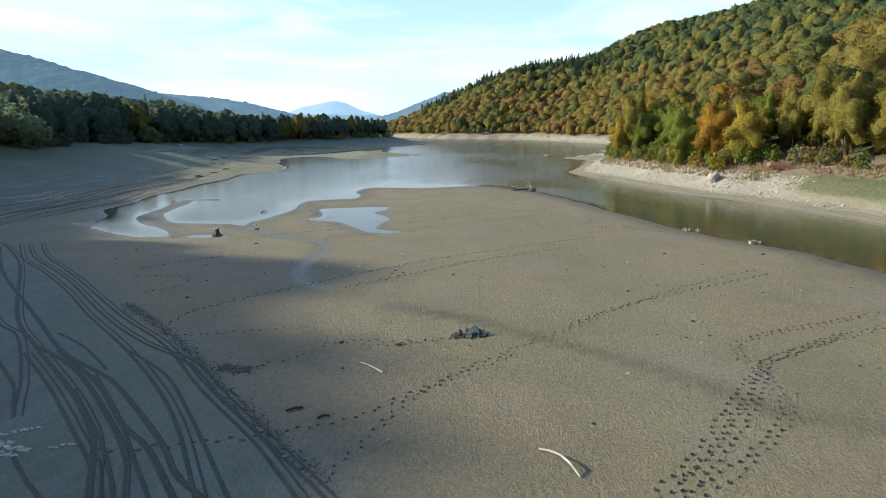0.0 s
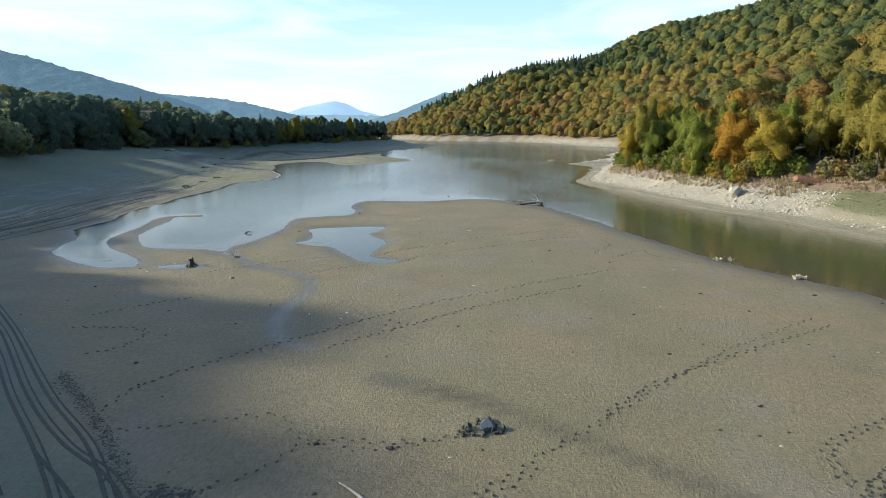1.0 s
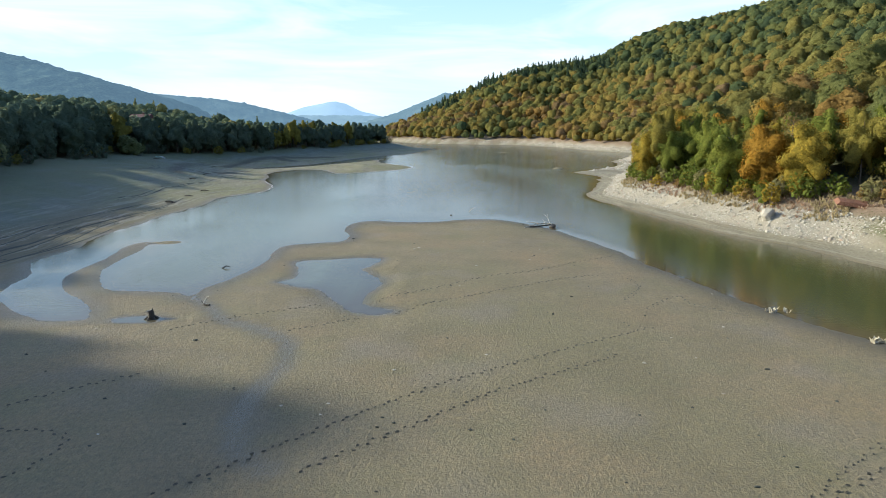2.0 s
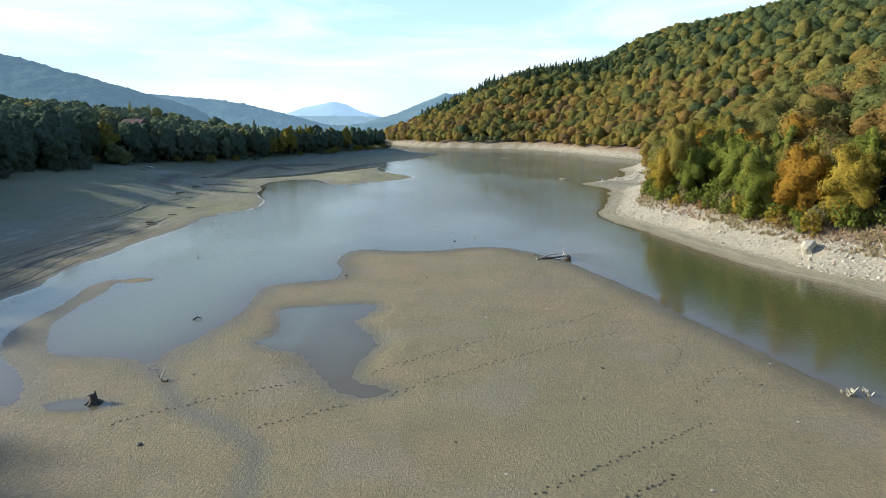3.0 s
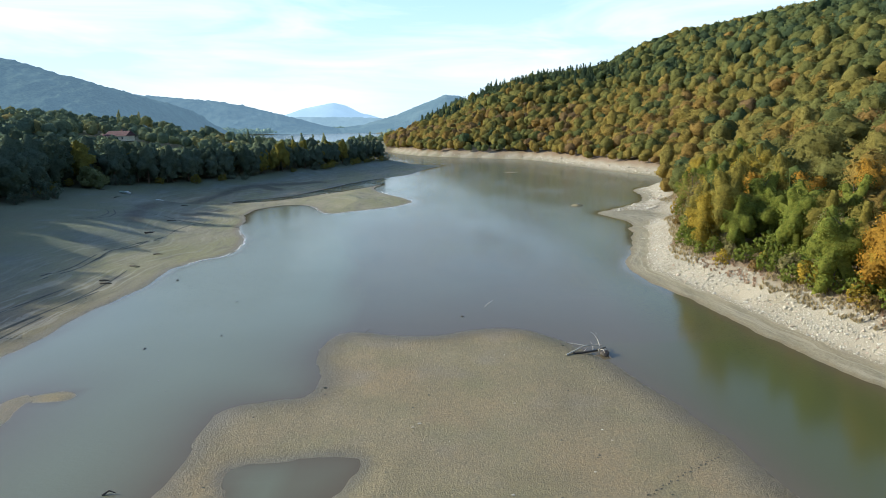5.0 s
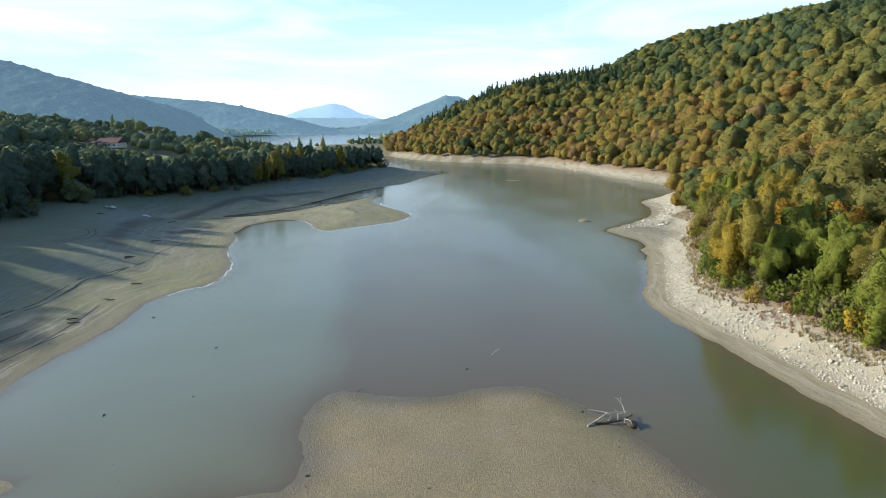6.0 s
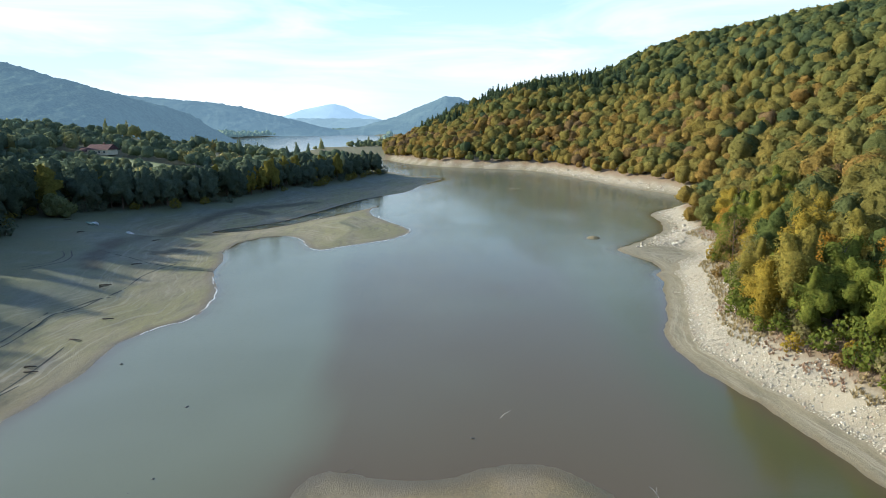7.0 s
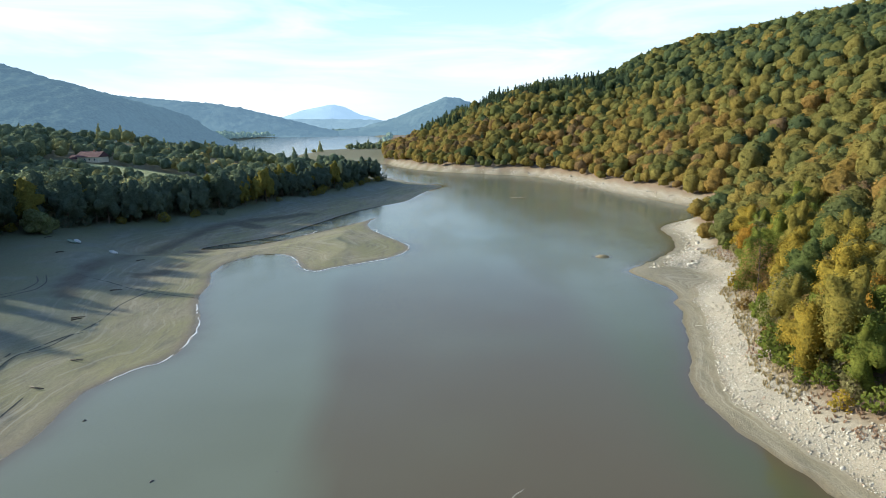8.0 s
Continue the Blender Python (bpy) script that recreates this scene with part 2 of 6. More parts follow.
def leaf_shader(k, col, relief=0.35):
    """Leaves: soft diffuse with light passing through, broken up into sprays; shade in the hollows is painted into the
    colour.
    """
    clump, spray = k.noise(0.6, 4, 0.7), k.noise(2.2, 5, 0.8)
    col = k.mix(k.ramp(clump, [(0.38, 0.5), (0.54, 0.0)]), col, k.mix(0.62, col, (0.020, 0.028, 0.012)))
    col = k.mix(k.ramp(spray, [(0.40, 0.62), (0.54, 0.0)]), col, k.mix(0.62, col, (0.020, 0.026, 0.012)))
    normal = k.bump(k.math("ADD", clump, k.math("MULTIPLY", spray, 0.7)), 0.9, relief)
    diff = k.node("ShaderNodeBsdfDiffuse", Roughness=0.6)
    glow = k.node("ShaderNodeBsdfTranslucent")
    for n in (diff, glow):
        k.link(col, n.inputs["Color"])
    k.link(normal, diff.inputs["Normal"])
    mix = k.node("ShaderNodeMixShader", Fac=0.42)
    k.link(diff.outputs[0], mix.inputs[1]), k.link(glow.outputs[0], mix.inputs[2])
    k.link(mix.outputs[0], k.out.inputs["Surface"])
    return k.m


# western woods: leaf colours lightened to stand in for haze and backlight
LAKESIDE = [(0.0, (0.170, 0.225, 0.165)), (0.25, (0.250, 0.310, 0.200)), (0.45, (0.350, 0.380, 0.200)), (0.65, (0.480, 0.420, 0.180)), (1.0, (0.560, 0.390, 0.180))]


def forest_material(name, hues):
    k = Mat(name)
    base = k.ramp(k.attr("tint"), hues)
    col = k.mix(k.math("MULTIPLY", k.island, 0.38), base, k.mix(0.5, base, (0.05, 0.06, 0.02)))
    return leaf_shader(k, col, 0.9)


def leaf_material(name, color, second):
    k = Mat(name)
    col = k.mix(k.island, color, second)
    col = k.mix(k.math("MULTIPLY", k.random(), 0.22), col, tuple(c * 0.6 for c in color))
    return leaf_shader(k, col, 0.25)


M_PALE = leaf_material("pale_willow_leaves", (0.230, 0.270, 0.120), (0.300, 0.320, 0.160))
M_GROUND, M_WATER = ground_material(), water_material()
M_FOREST, M_LAKESIDE = forest_material("mixed_autumn_leaves", AUTUMN), forest_material("haze_lifted_green_leaves", LAKESIDE)
M_BARK = plain("grey_brown_bark", (0.13, 0.10, 0.075), 0.9, 6, 0.35, 0.8)
M_DRIFT = plain("bleached_driftwood", (0.46, 0.42, 0.35), 0.8, 9, 0.3, 0.6)
M_DARKWOOD = plain("wet_dark_wood", (0.055, 0.045, 0.035), 0.6, 9, 0.3, 0.7)
M_STONE = plain("pale_limestone", (0.50, 0.46, 0.385), 0.9, 3.0, 0.28, 0.7)
M_CLOD = plain("crumbled_damp_mud", (0.088, 0.088, 0.068), 0.85, 5, 0.35, 0.6)
M_RUT = plain("dark_damp_mud", (0.054, 0.057, 0.044), 0.8, 5, 0.45, 0.8)
LEAVES = {
    "green": leaf_material("green_leaves", (0.160, 0.215, 0.044), (0.270, 0.280, 0.056)),
    "olive": leaf_material("olive_leaves", (0.225, 0.215, 0.054), (0.335, 0.272, 0.064)),
    "yellow": leaf_material("yellow_leaves", (0.510, 0.350, 0.050), (0.350, 0.285, 0.056)),
    "orange": leaf_material("orange_leaves", (0.500, 0.275, 0.040), (0.400, 0.240, 0.045)),
    "russet": leaf_material("russet_leaves", (0.370, 0.225, 0.085), (0.300, 0.230, 0.085)),
    "deep": leaf_material("deep_green_leaves", (0.085, 0.122, 0.042), (0.150, 0.180, 0.056)),
    # dark green with haze put into the colour as a pale lift
    "dark": leaf_material("haze_lifted_dark_leaves", (0.118, 0.160, 0.118), (0.168, 0.205, 0.138)),
    "grey": leaf_material("grey_green_leaves", (0.244, 0.237, 0.100), (0.348, 0.300, 0.142)),
    # green with the cool tint of shade put into its colour
    "bluish": leaf_material("shade_blue_green_leaves", (0.085, 0.118, 0.080), (0.130, 0.155, 0.095)),
    "pale": M_PALE,
}

# ---- the plan: shorelines as control points of smooth curves (metres) ----
def curve(points, steps=5, closed=False):
    """Catmull-Rom through the control points."""
    p = np.array(points, float)
    n = len(p)
    out = []
    for i in range(n if closed else n - 1):
        a, b, c, d = (p[(i + j) % n] if closed else p[min(max(i + j, 0), n - 1)] for j in (-1, 0, 1, 2))
        for s in np.arange(steps) / steps:
            out.append(0.5 * (2 * b + (c - a) * s + (2 * a - 5 * b + 4 * c - d) * s * s + (3 * b - a - 3 * c + d) * s ** 3))
    if not closed:
        out.append(p[-1])
    return np.array(out)


def distance(x, y, line, closed=False):
    """Distance of many points from a polyline."""
    seg = list(zip(line, np.roll(line, -1, 0))) if closed else list(zip(line[:-1], line[1:]))
    best = np.full(x.shape, 1e9)
    for a, b in seg:
        d = b - a
        t = np.clip(((x - a[0]) * d[0] + (y - a[1]) * d[1]) / max(d @ d, 1e-9), 0, 1)
        best = np.minimum(best, (x - a[0] - t * d[0]) ** 2 + (y - a[1] - t * d[1]) ** 2)
    return np.sqrt(best)


def inside(x, y, poly):
    hit = np.zeros(x.shape, bool)
    for (ax, ay), (bx, by) in zip(poly, np.roll(poly, -1, 0)):
        if ay != by:
            hit ^= ((ay > y) != (by > y)) & (x < (bx - ax) * (y - ay) / (by - ay) + ax)
    return hit


RIGHT_NEAR = [(96, -160), (84, -40), (73, 50), (68, 72), (64.6, 89.4), (60.5, 106), (57.5, 121), (53.5, 129), (50, 139), (47, 153), (44, 171),
              (41.2, 184), (39.6, 196), (42, 206), (46, 216), (50, 228), (55, 244), (56.5, 253), (60, 261), (58.5, 273), (55.4, 287)]
RIGHT_FAR = [(63, 297), (76, 313), (84.4, 328), (90, 350), (92.5, 367), (104, 384), (118, 394), (133, 412), (134, 435), (128, 460),
             (117, 490), (107, 537), (95, 597), (71, 656), (33, 686), (-16, 728), (-50, 790), (-72, 860)]
LEFT_NEAR = [(-50, -160), (-51, -40), (-53, 20), (-57, 50), (-62, 75), (-66, 95), (-64, 111), (-62.5, 125), (-65, 140), (-64.7, 156), (-64.8, 169),
             (-63.6, 183), (-64.5, 197.7), (-62, 209), (-57.5, 215), (-57, 224), (-59.5, 238), (-66.5, 255), (-71, 275), (-75, 290),
             (-75, 305), (-70, 315.5), (-62, 318), (-55, 312), (-48.5, 296), (-43, 291), (-38, 296)]
LEFT_FAR = [(-28, 304), (-21, 311), (-16, 322), (-16, 332), (-22, 345), (-33, 368), (-37.5, 384), (-36, 405), (-28, 428), (-37, 404), (-47, 382),
            (-60, 359), (-70, 342), (-80, 331), (-92, 327), (-92, 333), (-79, 347), (-71, 360), (-63, 386), (-54, 418), (-41, 448), (-25, 474),
            (-15, 525), (-4, 562), (-5, 576), (-28, 602), (-60, 680), (-76, 780), (-72, 860)]
MUD_EAST = [(66, -160), (56, -40), (48, 30), (45, 60), (43.5, 66), (42.5, 72), (39.4, 78), (36.5, 83), (34.3, 89.3), (32.8, 96), (31, 103), (29, 110), (28, 118),
            (26.3, 124), (24, 132), (21.5, 140), (18, 147), (14, 152), (9.5, 155.5), (4, 155.5), (-3, 152.5), (-10, 153), (-16.5, 154.5),
            (-19.5, 150), (-20, 143), (-18, 137), (-18.5, 131), (-22, 129.5), (-27.5, 127)]
MUD_WEST = [(-28, 121), (-27.5, 112), (-29, 104), (-30.7, 99), (-30.6, 94.8), (-31.6, 95.4), (-34, 97.3), (-41.6, 98.2), (-45, 101), (-48.5, 107),
            (-50, 112), (-50.5, 120), (-51.8, 128), (-53, 131.5), (-55, 128), (-53.5, 121), (-53.2, 114), (-52, 105.5), (-47.5, 97.5),
            (-42.5, 93), (-39.5, 88.5), (-39, 86), (-43.5, 86), (-50, 90.5), (-54.5, 95), (-57, 101), (-60, 110), (-74, 118), (-95, 60), (-80, -160)]
PUDDLE = [(-22.2, 102), (-20.7, 104), (-21, 109), (-22.6, 114), (-19, 115.3), (-14.4, 116.3), (-10.3, 115.6), (-11, 111), (-12.4, 109), (-10.4, 105.5),
          (-8.5, 101), (-9.3, 97), (-9.8, 93), (-9.2, 90.5), (-6.1, 88.5), (-8, 87.2), (-11, 88.5), (-13.5, 92.5), (-16, 97.5), (-20, 99.8)]
FAR_LAKE = [(-235, 985), (-290, 1040), (-370, 1230), (-480, 1485), (-600, 1680), (-690, 2000), (-710, 2600), (-690, 3000), (-620, 3350), (-480, 3600),
            (-330, 3500), (-300, 3000), (-208, 2340), (-172, 1660), (-156, 1388), (-200, 1307), (-216, 1162), (-214, 1030), (-185, 950), (-150, 915), (-185, 905), (-240, 925)]
right_line = curve(RIGHT_NEAR + RIGHT_FAR)
left_line = curve(LEFT_NEAR + LEFT_FAR)
mud_line = curve(MUD_EAST + MUD_WEST, 4, True)
puddle_line = curve(PUDDLE, 4, True)
lake_line = curve(FAR_LAKE, 4, True)
right_land = np.vstack([right_line, [(-95, 1100), (-120, 1418), (-225, 3100), (-225, 4990), (4990, 4990), (4990, -4990), (96, -4990)]])
left_land = np.vstack([left_line, [(-95, 1100), (-120, 1418), (-225, 3100), (-225, 4990), (-4990, 4990), (-4990, -4990), (-50, -4990)]])
ISLETS = [(52.3, 309, 2.7, 1.7, 0.9), (44.3, 487, 6.0, 2.5, 0.4), (-26.2, 122.5, 2.2, 1.8, 0.16), (-49.5, 131.0, 2.6, 1.5, 0.14), 
          (-32, 88.5, 0.1, 0.1, 0.1)]


def lattice(x, y, scale, seed):
    """Smooth value noise for arrays, 0 to 1."""
    gx, gy = x / scale, y / scale
    ix, iy = np.floor(gx).astype(np.int64), np.floor(gy).astype(np.int64)
    fx, fy = gx - ix, gy - iy
    fx, fy = fx * fx * (3 - 2 * fx), fy * fy * (3 - 2 * fy)

    def h(a, b):
        v = np.sin(a * 127.1 + b * 311.7 + seed * 74.7) * 43758.5453
        return v - np.floor(v)
    return (h(ix, iy) * (1 - fx) + h(ix + 1, iy) * fx) * (1 - fy) + (h(ix, iy + 1) * (1 - fx) + h(ix + 1, iy + 1) * fx) * fy


def smooth(v, a, b):
    t = np.clip((v - a) / (b - a), 0, 1)
    return t * t * (3 - 2 * t)


def crest_height(x):
    """The eastern hill's skyline: a spur, a notch and a rounded shoulder."""
    return np.interp(x, [-125, -70, -25, 22, 65, 100, 130, 165, 203, 222, 240, 277, 300, 345, 390, 420, 700, 3000],
                     [1.6, 9, 29, 53, 73, 80, 83, 87, 89, 99, 109, 124, 130, 138, 144, 149, 212, 200])


def land(x, y):
    """Height of the ground at many places, and what covers it."""
    x, y = np.asarray(x, float), np.asarray(y, float)
    wob = (lattice(x, y, 4.0, 1) - 0.5) * 1.1 + (lattice(x, y, 1.3, 2) - 0.5) * 0.5
    dr = distance(x, y, right_line) * np.where(inside(x, y, right_land), 1, -1) + wob
    dl = distance(x, y, left_line) * np.where(inside(x, y, left_land), 1, -1) + wob
    dm = distance(x, y, mud_line, True) * np.where(inside(x, y, mud_line), 1, -1) + wob * 0.5
    dp = distance(x, y, puddle_line, True) * np.where(inside(x, y, puddle_line), 1, -1) + wob * 0.4
    df = np.where(inside(x, y, lake_line), 1, -1) * distance(x, y, lake_line, True)
    shelf = 14.5 * np.exp(-((y - 279) / 19) ** 2)
    dr = np.where(dr > 0, np.maximum(dr - shelf * smooth(dr, 0, 20), 0.02), dr)
    hills = lattice(x, y, 90, 3) * 0.6 + lattice(x, y, 35, 4) * 0.3 + lattice(x, y, 14, 5) * 0.1
    # eastern hillside: beach, stony bank, then the wooded slope up to a ridge
    gr = np.interp(dr, [0, 3, 6, 13, 18, 30, 100, 200, 600], [0.0, 0.4, 1.0, 4.6, 6.3, 9.5, 41, 100, 300])
    ridge = crest_height(x) * (1 - 0.16 * smooth(y, 960, 1180) * smooth(x, 190, 250))
    s = 12.0
    both = -s * np.log(np.exp(-np.clip(gr, 0, 400) / s) + np.exp(-ridge / s))
    gr = np.where(gr > 8, np.maximum(both, np.minimum(gr, 1.6)), np.minimum(gr, ridge))
    gr = gr + (hills - 0.5) * 13 * smooth(dr, 25, 120) * smooth(ridge, 8, 45)
    fade = smooth(y, 1150, 2200)
    gr = gr * (1 - fade) + fade * np.minimum(gr, 6 + 10 * hills)
    # western shore: sandy beach, terraces, then a low wooded rise
    gl = np.interp(dl, [0, 8, 20, 40, 75, 120, 165, 235, 420, 900], [0.0, 0.35, 1.5, 6.2, 9.4, 13.5, 20, 34, 46, 60])
    gl = gl + smooth(dl, 10, 40) * (lattice(x, y, 22, 7) - 0.5) * 1.2 + (hills - 0.5) * 8 * smooth(dl, 80, 200)
    step = np.abs((dl * 0.36 + lattice(x, y, 30, 8) * 2.5) % 1 - 0.5)
    gl = gl + smooth(dl, 7, 12) * smooth(-dl, -48, -35) * (step - 0.25) * 0.22
    # unseen rise at low y, added so its grove throws soft shade on the mud
    gl = gl + 27.4 * smooth(dl, 42, 82) * smooth(-y, -112, -72) + 6 * smooth(dl, 48, 80) * smooth(-y, -205, -165) * smooth(y, 60, 110)
    point = smooth(y, 430, 600)
    gl = gl * (1 - point) + point * np.minimum(gl, 4.5 + 0.05 * np.maximum(-x - 80, 0) + 0.12 * np.maximum(-x - 150, 0) + 3 * hills)
    back = smooth(y, 640, 800)
    gl = gl * (1 - back) + back * np.minimum(gl, 2 + 4 * hills + 0.02 * np.maximum(-x - 300, 0) + 0.06 * np.maximum(-x - 700, 0) * smooth(y, 1500, 2200))
    flat = 0.6 + 0.03 * np.maximum(-df, 0) + 400 * (1 - smooth(y, 1080, 1250))
    gr, gl = np.minimum(gr, flat), np.minimum(gl, np.maximum(flat, 2.0))
    # mud flat and the lake bed
    gm = 0.005 + 0.36 * (1 - np.exp(-np.maximum(dm, 0) / 10)) + 0.10 * (lattice(x, y, 11, 9) - 0.5) * smooth(dm, 1, 8)
    depth = np.minimum(np.minimum(np.maximum(-dm, 0) * np.where((x > 12) & (y < 150), 0.10, 0.022), np.maximum(-dr, 0) * 0.16), np.maximum(-dl, 0) * 0.07)
    bed = -0.004 - np.minimum(depth, 1.6)
    for cx, cy, rx, ry, hh in ISLETS:
        q = ((x - cx) / rx) ** 2 + ((y - cy) / ry) ** 2 + wob * 0.3
        bed = np.maximum(bed, np.where(q < 6, hh * (1 - q), -9))
    z = np.where(dr > 0, gr, np.where(dl > 0, np.maximum(gl, np.where(dm > 0, gm * 0.9, 0)), np.where(dm > 0, gm, bed)))
    z = np.where((dp > 0) & (dm > 0), -0.02 - 0.05 * np.minimum(dp, 3), np.where((dm > 0) & (dp > -2.5), np.minimum(z, 0.015 - 0.06 * dp), z))
    q = ((x + 33.0) / 2.9) ** 2 + ((y - 86.0) / 1.25) ** 2 + wob * 0.3
    z = np.where((q < 5) & (dm > 0), np.minimum(z, 0.07 * (q - 1)), z)
    z = np.where(df > 0, np.minimum(z, -0.02 * df), z)
    return z, dr, dl, dm, dp, df


def west_edge(x, y):
    """How far behind the western shoreline the wood begins."""
    return np.interp(y, [195, 215, 320, 350, 420, 470, 540, 600], [60, 76, 68, 45, 40, 42, 46, 30]) + lattice(x, y, 16, 33) * 8 - 3


def grade(lo, hi, fine, far, growth=1.09):
    """Grid lines: even steps inside lo..hi, ever wider out to +-far."""
    mid = list(np.arange(lo, hi + fine / 2, fine))
    up, dn, st = [mid[-1]], [mid[0]], fine
    while up[-1] < far or dn[-1] > -far:
        st = min(st * growth, 190)
        if up[-1] < far:
            up.append(min(up[-1] + st, far))
        if dn[-1] > -far:
            dn.append(max(dn[-1] - st, -far))
    return np.array(dn[:0:-1] + mid + up[1:])


def sheet(name, xs, ys, z, attrs, material, keep=None):
    """One mesh over a grid of lines, with float attributes at its points."""
    nx, ny = len(xs), len(ys)
    gx, gy = np.meshgrid(xs, ys)
    co = np.stack([gx, gy, np.broadcast_to(z, gx.shape)], -1).reshape(-1, 3).astype(np.float32)
    i = (np.arange(ny - 1)[:, None] * nx + np.arange(nx - 1)[None]).ravel()
    quads = np.stack([i, i + 1, i + nx + 1, i + nx], 1)
    if keep is not None:
        quads = quads[keep[:-1, :-1].ravel() | keep[1:, :-1].ravel() | keep[:-1, 1:].ravel() | keep[1:, 1:].ravel()]
        used, inv = np.unique(quads, return_inverse=True)
        co, quads = co[used], inv.reshape(-1, 4)
        attrs = {k: v.ravel()[used] for k, v in attrs.items()}
    return mesh_from(name, co, quads, attrs, material)


def mesh_from(name, co, faces, attrs=None, material=None, flat=False):
    me = bpy.data.meshes.new(name)
    n = faces.shape[1]
    me.vertices.add(len(co)), me.loops.add(faces.size), me.polygons.add(len(faces))
    me.vertices.foreach_set("co", np.asarray(co, np.float32).ravel())
    me.loops.foreach_set("vertex_index", faces.astype(np.int32).ravel())
    me.polygons.foreach_set("loop_start", np.arange(0, faces.size, n, dtype=np.int32))
    me.polygons.foreach_set("use_smooth", np.full(len(faces), not flat))
    for key, v in (attrs or {}).items():
        me.attributes.new(key, "FLOAT", "POINT").data.foreach_set("value", np.asarray(v, np.float32).ravel())
    me.update(calc_edges=True)
    if material:
        me.materials.append(material)
    return me


# ---- ground: one sheet to the horizon ----
gxs, gys = grade(-78, 72, 0.95, 4990, 1.065), grade(18, 322, 1.1, 4990, 1.04)
GX, GY = np.meshgrid(gxs, gys)
GZ, DR, DL, DM, DP, DF = land(GX, GY)
spots = lattice(GX, GY, 6, 11)
far_from_lake = np.where(GX > -330, smooth(-DF, 70, 190), smooth(-DF, 10, 30))
a_stone = smooth(DR, 4.0, 6.0) * smooth(-DR, -15, -11) * smooth(lattice(GX, GY, 9, 12) + 0.6 - 0.02 * DR, 0.25, 0.6) * smooth(GY, 112, 124)
a_sand = np.maximum(smooth(DL, 0.8, 3) * smooth(-DL, -34, -14) * smooth(GY, 150, 190), smooth(DR, 0.3, 1.5) * smooth(-DR, -7 - 3 * smooth(-GY, -124, -112), -2 - 6 * smooth(-GY, -124, -112)))
a_sand = np.where(GY > 640, smooth(np.maximum(DL, DR), 0, 8), a_sand)
a_grey = np.maximum(smooth(DL, 10, 24), smooth(DL, -14, 2) * smooth(-GY, -100, -80)) * np.where(DR > 0, 0, 1)
a_grey = np.maximum(a_grey, smooth(-(GX + 4 + 0.83 * (GY - 22)) + (spots - 0.5) * 5, -5, 5) * smooth(-GY, -84, -62) * 0.9)
a_soil = np.maximum(smooth(DR, 11, 15), smooth(DL, 62, 80))
a_grass = np.maximum(np.maximum(1.5 * smooth(DR, 8.0, 10.0) * smooth(-DR, -16, -14) * smooth(-GY, -127, -116), smooth(DL + 14 * (lattice(GX, GY, 17, 16) - 0.5), 30, 44)) * smooth(spots + 0.35, 0.25, 0.6),
                     np.maximum(smooth(DL, 90, 140), smooth(np.maximum(DR, DL), 30, 90) * smooth(GY, 640, 700) * far_from_lake))
a_wet = 0.8 * smooth(-GZ, -0.12, -0.01) * smooth(GZ, -0.2, -0.03) * np.where(DR > 0, 0.5, 1.0)
a_wet = np.maximum(a_wet, smooth(-np.abs(DP), -2.0, 0))
GROOVE = [(-4.5, 49.6), (-1.1, 47.9), (3.2, 45.1), (6.9, 41.4), (9.9, 38.9), (12.7, 36.1), (15.7, 32.7), (17.8, 29.6), (21.5, 28.0)]
STREAM = [(-11, 55.9), (-13.5, 58.1), (-14.9, 62.8), (-14.9, 66.9), (-14.2, 71.5), (-15.3, 77.9), (-20, 82.5), (-23.5, 84.8), (-26.4, 89.2), (-29.8, 93.8)]
POOLS = [(-91.5, 322, 5, 4.5), (-92.5, 281, 3.5, 4), (-89.5, 287, 3.5, 4.5), (-87.5, 297, 2.4, 4), (-89, 372, 9, 5), (-32.6, 85.8, 2.6, 1.3)]
BAND = [(-97, 250), (-102, 260.7), (-106.9, 279.6), (-105.4, 302.3), (-105.9, 330.4), (-102.7, 354.6), (-94.9, 371.1), (-86.2, 389.5), (-70, 415)]
near_groove, near_stream = distance(GX, GY, curve(GROOVE)), distance(GX, GY, curve(STREAM))
a_damp = smooth(-near_groove, -1.3, -0.3) * (0.30 + 0.35 * smooth(lattice(GX, GY, 5, 17), 0.3, 0.6) + 0.35 * smooth(-GX, -5, 1))
a_wet = np.maximum(a_wet, 0.9 * smooth(-near_groove, -1.0, -0.2) * smooth(-GX, 0.5, 4.0))
a_wet = np.maximum(a_wet, smooth(-near_stream, -1.5, -0.4) * smooth(-GY, -99, -93))
for px, py, rx, ry in POOLS:
    a_damp = np.maximum(a_damp, smooth(-(((GX - px) / rx) ** 2 + ((GY - py) / ry) ** 2) - 0.5 * (spots - 0.5), -1.2, -0.6))
near_band = distance(GX, GY, curve(BAND))
a_damp = np.maximum(a_damp, smooth(-near_band + 2 * (spots - 0.5), -4.0, -1.0))
GZ = GZ - 0.06 * smooth(-near_stream, -1.3, -0.2) - 0.03 * smooth(-near_groove, -1.2, -0.2)
a_field = smooth(-(((GX + 190) / 46) ** 2 + ((GY - 484) / 18) ** 2), -1.1, -0.7)
